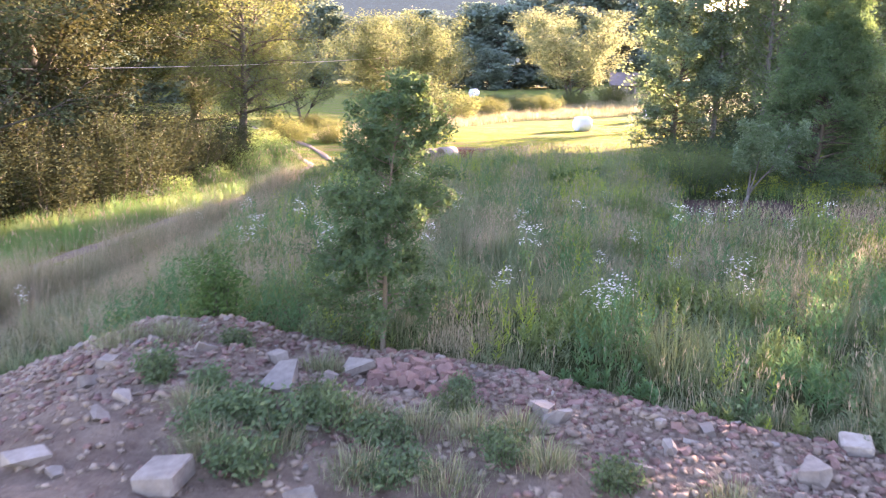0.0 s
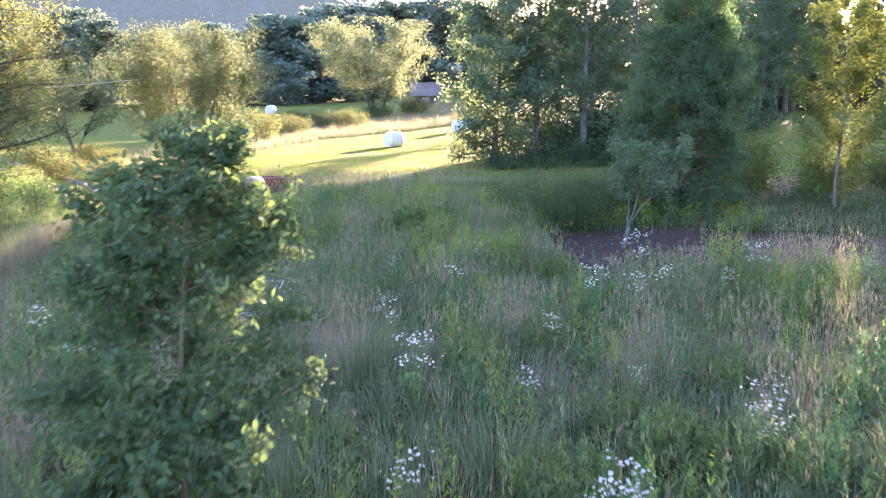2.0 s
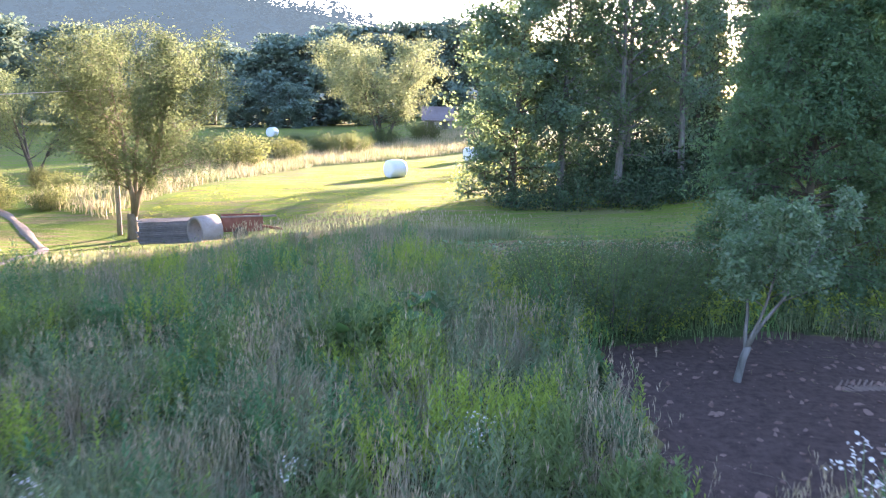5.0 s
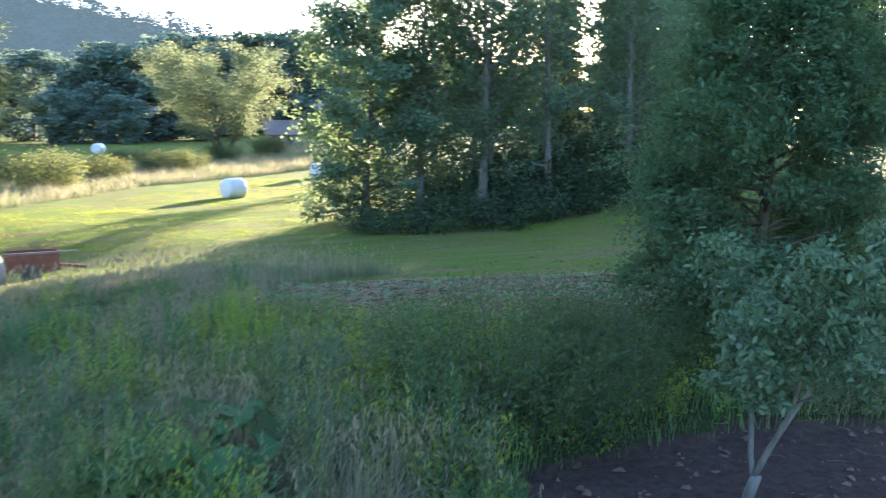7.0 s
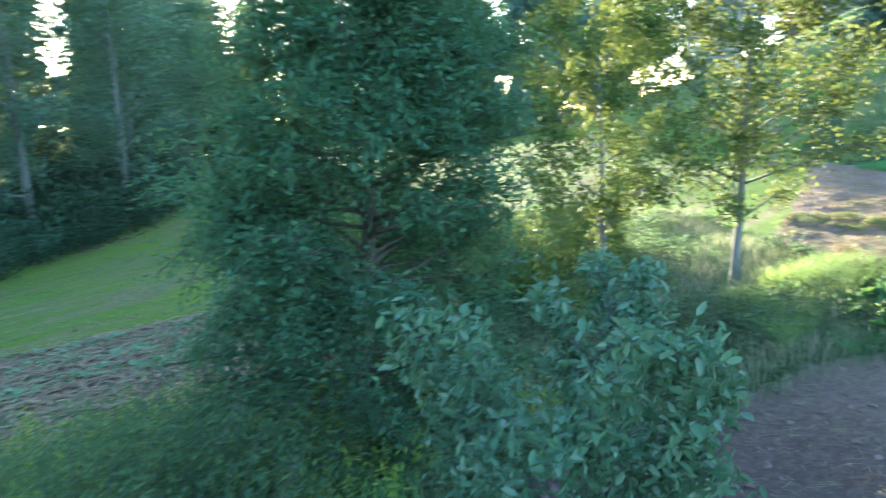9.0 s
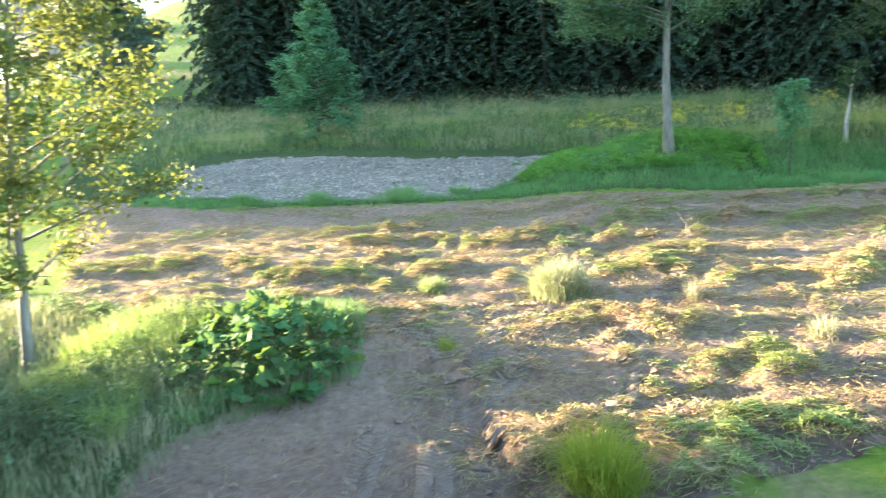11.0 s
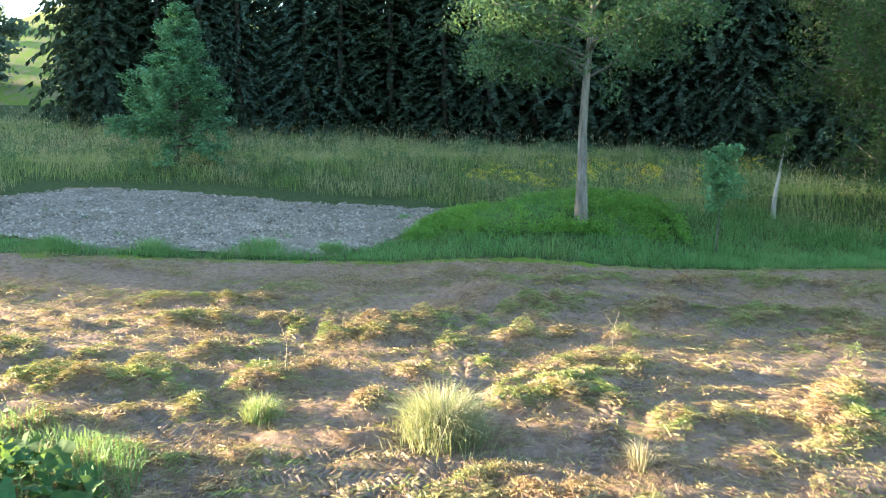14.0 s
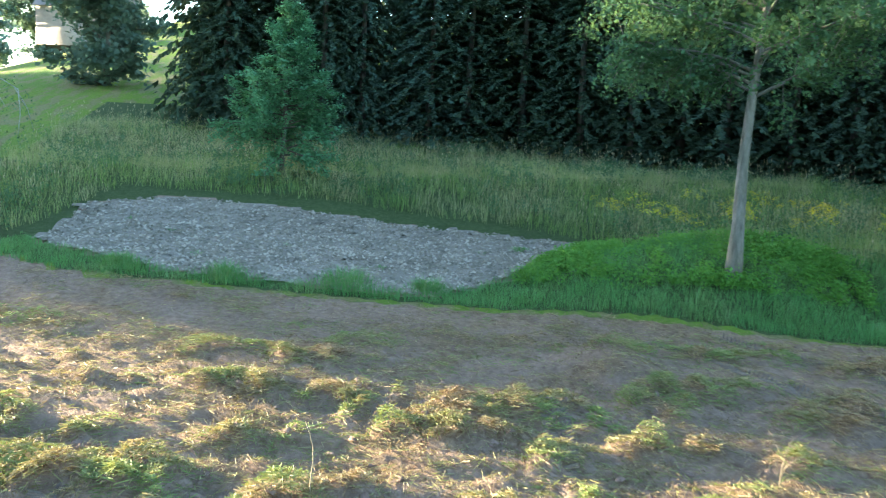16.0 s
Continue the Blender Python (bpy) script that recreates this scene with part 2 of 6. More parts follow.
GRASS_MOWN = grass_mat("mown_grass", (0.06, 0.16, 0.03), (0.13, 0.27, 0.045), (0.17, 0.13, 0.075), (0.33, 0.26, 0.16), 0.3, 0.5)
HAY = grass_mat("cut_hay", (0.11, 0.17, 0.05), (0.24, 0.29, 0.09), (0.16, 0.085, 0.05), (0.44, 0.31, 0.18), 0.2)


def ground_material():
    m, nt = material("ground")
    fine = noise_fac(nt, 9.0, 8.0, 0.7)
    mid = noise_fac(nt, 1.1, 5.0, 0.6)
    big = noise_fac(nt, 0.07, 3.0)
    lawn = mix(nt, ramp(nt, big, (0.35, (0, 0, 0)), (0.65, (1, 1, 1))),
               ramp(nt, fine, (0.3, (0.075, 0.135, 0.026)), (0.7, (0.15, 0.22, 0.042))),
               ramp(nt, fine, (0.3, (0.105, 0.17, 0.022)), (0.7, (0.2, 0.27, 0.036))))
    geo = nt.nodes.new("ShaderNodeNewGeometry").outputs["Position"]
    mp = nt.nodes.new("ShaderNodeMapping")
    mp.inputs["Scale"].default_value = (0.3, 1.9, 1.0)
    mp.inputs["Rotation"].default_value = (0, 0, 0.12)
    nt.links.new(geo, mp.inputs[0])
    swath = ramp(nt, noise_fac(nt, 1.0, 5.0, 0.65, mp.outputs[0]), (0.46, (0, 0, 0)), (0.58, (1, 1, 1)))
    lawn = mix(nt, calc(nt, "MULTIPLY", swath, 0.8), lawn, ramp(nt, fine, (0.3, (0.13, 0.11, 0.055)), (0.7, (0.27, 0.225, 0.12))))
    soil = mix(nt, mid, ramp(nt, fine, (0.3, (0.16, 0.105, 0.075)), (0.7, (0.32, 0.225, 0.165))), ramp(nt, fine, (0.3, (0.19, 0.13, 0.095)), (0.75, (0.39, 0.29, 0.22))))
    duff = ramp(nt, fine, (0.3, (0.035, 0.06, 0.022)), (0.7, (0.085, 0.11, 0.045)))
    straw = ramp(nt, fine, (0.32, (0.13, 0.08, 0.05)), (0.68, (0.33, 0.235, 0.15)))
    # darker soil tone: damp, with the shade of that side put in too
    moist_shade = ramp(nt, fine, (0.3, (0.065, 0.048, 0.04)), (0.7, (0.14, 0.105, 0.085)))
    soil = mix(nt, attr(nt, "moist_shade"), soil, moist_shade)
    wobble = calc(nt, "MULTIPLY_ADD", mid, 0.8, -0.4)

    def mask(name):
        return ramp(nt, calc(nt, "ADD", attr(nt, name), calc(nt, "MULTIPLY", wobble, 0.8)), (0.4, (0, 0, 0)), (0.6, (1, 1, 1)))
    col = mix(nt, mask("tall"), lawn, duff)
    col = mix(nt, mask("straw"), col, mix(nt, ramp(nt, mid, (0.36, (0, 0, 0)), (0.52, (1, 1, 1))), straw, soil))
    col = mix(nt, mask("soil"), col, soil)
    wood = ramp(nt, noise_fac(nt, 0.05, 6.0), (0.35, (0.035, 0.06, 0.03)), (0.7, (0.075, 0.105, 0.05)))
    col = mix(nt, mask("wood"), col, wood)
    crumb = noise_fac(nt, 34.0, 6.0, 0.75)
    finish(nt, col, 1.0, mix(nt, 0.45, mix(nt, 0.5, fine, mid), crumb), 1.0, 0.08, spec=0.04)
    return m


GROUND = ground_material()


# ---- mesh tools ----
class Soup:
    """Gathers vertices and faces of one mesh."""

    def __init__(self):
        self.v, self.f, self.n, self.extra = [], [], 0, []

    def add(self, v, *faces, value=None):
        v = np.asarray(v, float).reshape(-1, 3)
        for f in faces:
            self.f.append(np.asarray(f, int) + self.n)
        self.v.append(v)
        if value is not None:
            self.extra.append(np.broadcast_to(np.asarray(value, float), (len(v),)))
        self.n += len(v)
        return self

    def mesh(self, name, mat, smooth=False, value_name="dry"):
        me = bpy.data.meshes.new(name)
        v = np.concatenate(self.v) if self.v else np.zeros((0, 3))
        fs = [f for f in self.f if len(f)]
        loops = np.concatenate([f.ravel() for f in fs])
        totals = np.concatenate([np.full(len(f), f.shape[1]) for f in fs])
        starts = np.concatenate([[0], np.cumsum(totals)[:-1]])
        me.vertices.add(len(v))
        me.vertices.foreach_set("co", v.ravel())
        me.loops.add(len(loops))
        me.loops.foreach_set("vertex_index", loops.astype(np.int32))
        me.polygons.add(len(totals))
        me.polygons.foreach_set("loop_start", starts.astype(np.int32))
        me.polygons.foreach_set("loop_total", totals.astype(np.int32))
        if smooth:
            me.polygons.foreach_set("use_smooth", np.ones(len(totals), bool))
        me.update(calc_edges=True)
        if self.extra:
            me.attributes.new(value_name, "FLOAT", "POINT").data.foreach_set("value", np.concatenate(self.extra).astype(np.float32))
        me.materials.append(mat)
        return me


def thing(name, at=(0, 0, 0), label="", category="", group="", kind=""):
    ob = new(name)
    ob.location = at
    ob.empty_display_size = 0.2
    return tagged(ob, label, category, group, kind)


def part(name, me, parent, label="", at=None):
    ob = new(name, me)
    ob.parent = parent
    if at is not None:
        ob.matrix_basis = at
    if label:
        ob["label"] = label
    return ob


def sm(a, b, x):
    t = np.clip((np.asarray(x, float) - a) / (b - a), 0, 1)
    return t * t * (3 - 2 * t)


def waves(x, y, scale, seed, octaves=3):
    """Smooth wandering values between about -1 and 1."""
    r = np.random.RandomState(seed)
    out, amp = 0, 1.0
    for o in range(octaves):
        for _ in range(4):
            a, p = r.uniform(0, 2 * math.pi), r.uniform(0, 2 * math.pi)
            k = 2 * math.pi / scale * (2 ** o) * r.uniform(0.7, 1.35)
            out = out + amp * np.sin(k * (np.cos(a) * x + np.sin(a) * y) + p + 1.3 * np.sin(0.6 * k * (np.sin(a) * x - np.cos(a) * y) + 2 * p))
        amp *= 0.5
    return out / 4.0


def inside(x, y, poly):
    x, y = np.asarray(x, float), np.asarray(y, float)
    hit = np.zeros(np.broadcast(x, y).shape, bool)
    for (x0, y0), (x1, y1) in zip(poly, poly[1:] + poly[:1]):
        if y0 != y1:
            hit ^= ((y0 > y) != (y1 > y)) & (x < (x1 - x0) * (y - y0) / (y1 - y0) + x0)
    return hit


# ---- the plan ----
MEADOW = [(-11, 10.6), (-6, 10.7), (-3, 10.5), (-1.4, 9.9), (0, 9.5), (1.4, 8.7), (3.4, 7.45), (6, 6.5), (10, 5.0), (10.6, 14), (9.6, 18.0), (7.6, 18.4), (6.5, 17.2), (5.1, 17.5), (4.9, 18.4), (5.5, 20), (5.7, 21.6),
          (5.7, 23.2), (8.4, 25), (7.8, 27.3), (5.6, 28.6), (5.0, 31.0), (5.2, 32.8), (3.2, 33.2), (0.5, 32.4), (-2, 31.4), (-4.2, 30), (-5, 28), (-5.8, 24), (-7.6, 18)]
BARE = [(5.75, 21.6), (5.65, 20), (5.0, 18.4), (5.2, 17.6), (6.4, 17.4), (7.6, 18.6), (11, 18.4), (16, 18.2), (16.8, 19.6), (15.2, 21.6), (12, 22.8), (9, 23.2), (6.2, 22.9)]
MOWN = [(13, 4), (11.6, 18.6), (16.8, 19.2), (18.4, 22), (21, 23.6), (32, 25), (29.0, 21.2), (27.9, 17.4), (26.8, 13), (25.5, 9.5), (24.4, 6), (21.5, -4), (14, -4)]
CUT = [(4.9, 29.2), (8, 27.6), (12, 26.2), (17, 27), (18, 31), (11, 32.2), (5.3, 33)]
GRAVEL = [(27.8, 15.0), (28.4, 17), (29.4, 20.0), (31.5, 22.6), (34.6, 22.2), (35.2, 20), (34.2, 16.2), (32.9, 12.5), (31.6, 10.1), (30.3, 11.2), (28.8, 13.3)]
VERGE = [(33, 26), (29.2, 21.4), (28.1, 17.4), (27.0, 13), (25.7, 9.5), (24.6, 6), (21.7, -5), (30, -22), (50, -22), (56, 26)]
# stretched towards the lawn so its dark ground and herbs imitate shade
UNDER = [(9, 23.2), (12, 22.6), (15.1, 21.4), (16.6, 19.4), (18.6, 19.6), (18.8, 22), (21, 23.6), (25, 27), (24, 31), (18, 31), (16, 27), (11.5, 26)]

BUSHY = [(5.2, 21.2), (6.2, 22.8), (9.2, 23.1), (11.8, 22.8), (12.4, 26), (8.4, 27.6), (5.6, 28.8), (4.6, 25)]


def cells(x, y, size, seed):
    """Uneven clumps: the distance to the nearest clump's middle, a number of its own for each clump, and the way out from its middle."""
    x, y = np.asarray(x, float), np.asarray(y, float)
    x, y = x + 0.3 * size * waves(x, y, 2.3 * size, seed, 2), y + 0.3 * size * waves(x, y, 2.3 * size, seed + 1, 2)
    gx, gy = np.floor(x / size), np.floor(y / size)
    best, own, ox, oy = np.full(x.shape, 9.0), np.zeros(x.shape), np.zeros(x.shape), np.zeros(x.shape)
    for dx in (-1, 0, 1):
        for dy in (-1, 0, 1):
            cx, cy = gx + dx, gy + dy
            h = [np.abs(np.sin(cx * a + cy * b + seed) * 43758.5453) % 1 for a, b in ((127.1, 311.7), (269.5, 183.3), (419.2, 371.9))]
            px, py = x / size - cx - h[0], y / size - cy - h[1]
            d = np.hypot(px, py)
            hit = d < best
            best, own, ox, oy = np.where(hit, d, best), np.where(hit, h[2], own), np.where(hit, px, ox), np.where(hit, py, oy)
    return best, own, np.arctan2(oy, ox)


def edge_y(x):
    """The rubble's far edge."""
    return np.interp(x, [-12, -5, -2.6, -1.4, 0, 1.3, 3.3, 6, 14], [10.4, 10.35, 10.15, 9.95, 9.55, 8.85, 7.6, 6.6, 4.2])


def track_x(y):
    """The middle of the farm track."""
    return np.interp(y, [-20, 10, 17, 24.5, 30.5, 34, 38, 42, 46, 60, 90], [-14, -10, -8.0, -6.9, -6.1, -5.75, -5.7, -6.4, -8.2, -15, -26])


def windrow(x, y):
    """Swathes of hay, drawn out in the direction in which the field was cut, and torn by wheels."""
    a = waves((0.34 * x + 0.94 * y) * 0.5, 0.94 * x - 0.34 * y, 3.1, 5, 3) + 0.75 * waves(x, y, 1.7, 6, 3) + 0.3 * waves(x, y, 0.6, 16, 2)
    return sm(0.0, 0.75, a) * (1 - 0.9 * np.exp(-((x - 16.9) / 1.1) ** 2 - ((y - 17.6) / 1.7) ** 2))


def height(x, y):
    x, y = np.asarray(x, float), np.asarray(y, float)
    east = sm(16, 34, x)
    z = (-0.12 * sm(14, 24, y) - 0.35 * sm(24, 34, y) - 0.75 * sm(33, 44, y) - 0.35 * sm(44, 75, y)) * (1 - east)
    z = z - 1.15 * sm(1.6, 7.2, -x) * (1 - 0.75 * sm(26, 48, y))
    z = z - 0.75 * np.exp(-((x + 2) / 5) ** 2 - ((y - 43.5) / 4.5) ** 2)
    z = z - 0.34 * np.exp(-((x + 1.2) / 3.0) ** 2 - ((y - 35) / 4.5) ** 2)
    z = z - 0.3 * np.exp(-((x - 13.5) / 3.6) ** 2 - ((y - 21) / 4.5) ** 2)
    rise = 0.62 * sm(25, 32, x) + 1.35 * sm(31, 39, x) + 1.3 * sm(40, 51, x) + 0.9 * sm(25.2, 28, x) * (1 - sm(9, 14, y)) * (1 - 0.8 * sm(28.6, 31, x))
    z = z + 0.3 * sm(12.5, 25.5, x) + rise * (1 - sm(26, 55, y))
    z = z + 0.17 * np.clip(x - 50, 0, 170) * (1 - sm(30, 75, y))
    r = np.hypot(x, y)
    az = np.degrees(np.arctan2(x, y))
    z = z + 72 * sm(230, 620, r) * sm(26, -8, az) * (1 - 0.25 * sm(620, 1500, r)) * (y > 0)
    z = z + 15 * sm(30, 190, -x) * sm(20, 90, y)
    z = z + 0.05 * waves(x, y, 7.0, 3, 3) * (1 - 0.6 * east)
    z = z + 0.26 * np.exp(-((x - 23.8) / 0.75) ** 2 - ((y - 13.0) / 0.6) ** 2)
    mown = inside(x, y, MOWN) & (r < 60)
    z = z + np.where(mown, 0.125 * windrow(x, y) * (1 - 0.8 * sm(23.5, 25.5, x + 0.12 * (14 - y))) + 0.055 * waves(x, y, 0.6, 8, 4) * (1 - 0.6 * sm(23.5, 25.5, x + 0.12 * (14 - y))), 0)
    bare = inside(x, y, BARE) & (r < 60)
    z = z + np.where(bare, 0.035 * waves(x, y, 1.1, 14, 4) - 0.12, 0)
    return z


def heap(x, y):
    """The rubble's surface."""
    d = edge_y(x) - y
    h = (0.16 + 0.36 * np.exp(-((x + 3.1) / 1.6) ** 2)) * sm(-0.35, 0.6, d) - 0.08 * sm(-0.2, -0.5, d)
    return height(x, y) + h + 0.07 * waves(x, y, 1.3, 11, 4) * sm(-0.4, 0.3, d) - 0.18 * sm(2.0, 5.0, d)


def steps(*runs):
    out = []
    for a, b, s in runs:
        out.append(np.arange(a, b, s))
    return np.concatenate(out + [[runs[-1][1]]])


def sheet(xs, ys, fun):
    X, Y = np.meshgrid(xs, ys)
    v = np.stack([X, Y, fun(X, Y)], -1).reshape(-1, 3)
    i = np.arange(len(xs) * len(ys)).reshape(len(ys), len(xs))
    q = np.stack([i[:-1, :-1], i[:-1, 1:], i[1:, 1:], i[1:, :-1]], -1).reshape(-1, 4)
    return v, q


def build_ground():
    xs = np.concatenate([-np.geomspace(1500, 16, 40), steps((-15, 4.4, 0.4), (4.4, 28.5, 0.15), (28.5, 56, 0.5)), np.geomspace(60, 1500, 34)])
    ys = np.concatenate([-np.geomspace(900, 6, 16), steps((-5, 5, 0.5), (5, 25, 0.15), (25, 52, 0.5)), np.geomspace(54, 1700, 60)])
    v, q = sheet(xs, ys, height)
    me = Soup().add(v, q).mesh("ground", GROUND, smooth=True)
    x, y = v[:, 0], v[:, 1]
    r = np.hypot(x, y)
    wood = np.clip(sm(150, 260, r) * (y > 0) * sm(30, 10, np.degrees(np.arctan2(x, y))) + sm(26, 60, -x) * sm(10, 30, y), 0, 1)
    verge = inside(x, y, VERGE)
    # the soil mask darkens towards low x, painting shade along with damp
    masks = {"tall": inside(x, y, MEADOW) | verge | inside(x, y, UNDER) | inside(x, y, BUSHY), "moist_shade": 0.75 * sm(16.5, 12, x) + 0.25 * sm(12, 9, x), "straw": inside(x, y, MOWN) | inside(x, y, CUT), "soil": inside(x, y, BARE) | inside(x, y, GRAVEL), "wood": wood}
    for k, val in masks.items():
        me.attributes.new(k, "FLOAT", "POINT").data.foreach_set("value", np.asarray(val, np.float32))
    tagged(new("ground", me), "rolling valley ground of lawn, soil and meadow", "ground", kind="structure")


build_ground()


def build_track():
    s = Soup()
    r = np.random.RandomState(4)
    for side in (-0.72, 0.72):
        ys = np.arange(8, 62, 0.5)
        c = track_x(ys)
        nx = np.gradient(c, ys)
        w = 0.27 + 0.06 * np.sin(ys * 1.7 + side) + r.uniform(-0.03, 0.03, len(ys))
        rows = []
        for k in (-1, -0.5, 0.5, 1):
            off = side + k * w
            X, Y = c + off / np.hypot(1, nx), ys - off * nx / np.hypot(1, nx)
            rows.append(np.stack([X, Y, height(X, Y) + (0.022 if abs(k) < 1 else -0.04)], -1))
        v = np.stack(rows, 1)
        n = len(ys)
        i = np.arange(n * 4).reshape(n, 4)
        q = np.stack([i[:-1, :-1], i[:-1, 1:], i[1:, 1:], i[1:, :-1]], -1).reshape(-1, 4)
        s.add(v, q)
    tagged(new("road", s.mesh("road", TRACK_SOIL, True)), "dirt farm track with two worn wheel ruts", "road", kind="structure")


build_track()


# ---- grass ----
def scatter(r, poly, n, weight=None):
    p = np.array(poly)
    lo, hi = p.min(0), p.max(0)
    out = np.zeros((0, 2))
    while len(out) < n:
        c = r.uniform(lo, hi, (n * 2, 2))
        c = c[inside(c[:, 0], c[:, 1], poly)]
        if weight is not None:
            c = c[r.uniform(0, 1, len(c)) < weight(c[:, 0], c[:, 1])]
        out = np.concatenate([out, c])
    return out[:n]


def tufts(r, c, per, spread):
    """Points in tufts round the centres c, with the way in which each leans."""
    off = r.normal(0, spread, (len(c), per, 2))
    way = np.arctan2(off[..., 1], off[..., 0]) + r.normal(0, 0.7, off.shape[:2])
    return (c[:, None] + off).reshape(-1, 2), way.ravel()


def blades(s, r, p, h, w, lean=0.35, dry=0.3, base=height, way=None):
    """Grass blades of five points each, bent to one side."""
    n = len(p)
    a = r.uniform(0, 2 * math.pi, n) if way is None else way
    f = r.uniform(0, 2 * math.pi, n)
    h, w = np.broadcast_to(h, (n,)), np.broadcast_to(w, (n,))
    l = np.abs(r.normal(0, lean, n)) + 0.05
    d = np.stack([np.cos(a) * l, np.sin(a) * l, np.zeros(n)], -1)
    side = np.stack([np.cos(f), np.sin(f), np.zeros(n)], -1) * (w / 2)[:, None]
    b = np.stack([p[:, 0], p[:, 1], base(p[:, 0], p[:, 1]) - 0.02], -1)
    up = np.array([0, 0, 1.0])
    m = b + (up * 0.6 + d * 0.3) * h[:, None]
    t = b + (up * np.clip(1.0 - 0.25 * l, 0.3, 1)[:, None] + d) * h[:, None]
    v = np.stack([b - side, b + side, m + side * 0.8, m - side * 0.8, t], 1)
    i = np.arange(n)[:, None] * 5
    s.add(v, i + [0, 1, 2, 3], i + [3, 2, 4], value=np.repeat(np.broadcast_to(dry, (n,)), 5))
    return t, d


def seed_heads(s, r, tips, length, width, dry=1.0):
    """Feathery heads: two crossed slim diamonds on each tip."""
    n = len(tips)
    a = r.uniform(0, math.pi, n)
    tilt = np.stack([r.normal(0, 0.25, n), r.normal(0, 0.25, n), np.ones(n)], -1) * np.broadcast_to(length, (n,))[:, None]
    for turn in (0, math.pi / 2):
        side = np.stack([np.cos(a + turn), np.sin(a + turn), np.zeros(n)], -1) * np.broadcast_to(width, (n,))[:, None] / 2
        low = tips - tilt * 0.25
        v = np.stack([low, tips + tilt * 0.2 + side, tips + tilt * 0.75, tips + tilt * 0.2 - side], 1)
        i = np.arange(n)[:, None] * 4
        s.add(v, i + [0, 1, 2, 3], value=np.repeat(np.broadcast_to(dry, (n,)), 4))


def meadow_dry(x, y):
    d = 0.38 + 0.18 * sm(20, 17, y) + 0.26 * waves(x, y, 5.0, 21, 3) + 0.30 * waves(x, y, 1.7, 27, 2) + 0.22 * sm(-1.5, -5, x) - 0.5 * sm(13.5, 10.5, y) - 0.1 * sm(18, 26, y) + 0.3 * sm(30, 34, y)
    return np.clip(d, 0, 1)


def species(x, y):
    """Which plant rules the clump at a place, as a number from 0 to 1, and the clump's own height and dome."""
    d, own, way = cells(x, y, 0.8, 3)
    rich = 0.22 * sm(19, 22, y) * sm(29, 26, y)
    kind = np.clip((own * 3.77) % 1 - rich + 0.16 * waves(x, y, 4.0, 44, 2), 0, 1)
    tall = (0.5 + 0.85 * ((own * 7.13) % 1)) * (1 - 0.5 * np.clip(d / 0.75, 0, 1) ** 2)
    return kind, tall, own, way


def build_meadow():
    r = np.random.RandomState(31)
    near = lambda x, y: np.clip(1.25 - np.abs(x - 2) / 16 - np.abs(y - 17) / 34, 0.2, 1)
    s = Soup()
    c = scatter(r, MEADOW, 11500, lambda x, y: near(x, y) * np.where((species(x, y)[0] < 0.5) & (x > -4.5), 0.3, 1.0))
    per = 14
    p, way = tufts(r, c, per, 0.06)
    kind, dome, own, out = species(p[:, 0], p[:, 1])
    tall = (0.56 + 0.12 * waves(p[:, 0], p[:, 1], 3.2, 40, 3)) * dome * np.repeat(r.uniform(0.75, 1.15, len(c)), per)
    tall = tall * (0.5 + 0.5 * sm(0.0, 1.2, p[:, 1] - edge_y(p[:, 0]))) * (1 - 0.35 * sm(24, 32, p[:, 1]))
    dry = meadow_dry(p[:, 0], p[:, 1]) + 0.9 * ((own * 5.31) % 1 - 0.5) + np.repeat(r.normal(0, 0.12, len(c)), per)
    h = np.clip(tall * r.uniform(0.55, 1.2, len(p)), 0.1, 1.1)
    blades(s, r, p, h, r.uniform(0.005, 0.011, len(p)), 0.7, dry + r.normal(0, 0.08, len(p)), way=np.where(r.uniform(0, 1, len(p)) < 0.6, out, way))
    tagged(new("meadow_grass", s.mesh("meadow_grass", GRASS)), "tall wild meadow grass, green mixed with dry", "grass", kind="stuff")
    s = Soup()

    def seeding(x, y):
        kind, tall, own, way = species(x, y)
        return near(x, y) * np.where(kind < 0.5, 0.06, np.clip(1.6 * ((own * 5.31) % 1) - 0.55 + 0.4 * meadow_dry(x, y), 0.02, 1))
    p = scatter(r, MEADOW, 9500, seeding)
    dome = species(p[:, 0], p[:, 1])[1]
    h = np.clip((0.78 + 0.12 * waves(p[:, 0], p[:, 1], 3.2, 40, 3)) * (0.45 + 0.55 * dome) * r.uniform(0.8, 1.2, len(p)) * (0.55 + 0.45 * sm(0.0, 1.2, p[:, 1] - edge_y(p[:, 0]))) * (1 - 0.35 * sm(24, 32, p[:, 1])), 0.2, 1.25)
    t, d = blades(s, r, p, h, 0.004, 0.25, 0.9)
    for _ in range(3):
        seed_heads(s, r, t + r.normal(0, 1, t.shape) * [0.012, 0.012, 0.04], r.uniform(0.05, 0.10, len(p)), r.uniform(0.006, 0.012, len(p)), 0.95 + 0.1 * r.normal(0, 1, len(p)))
    tagged(new("seed_grass", s.mesh("seed_grass", GRASS)), "pale seeding grass stems standing above the meadow", "grass", kind="stuff")


build_meadow()


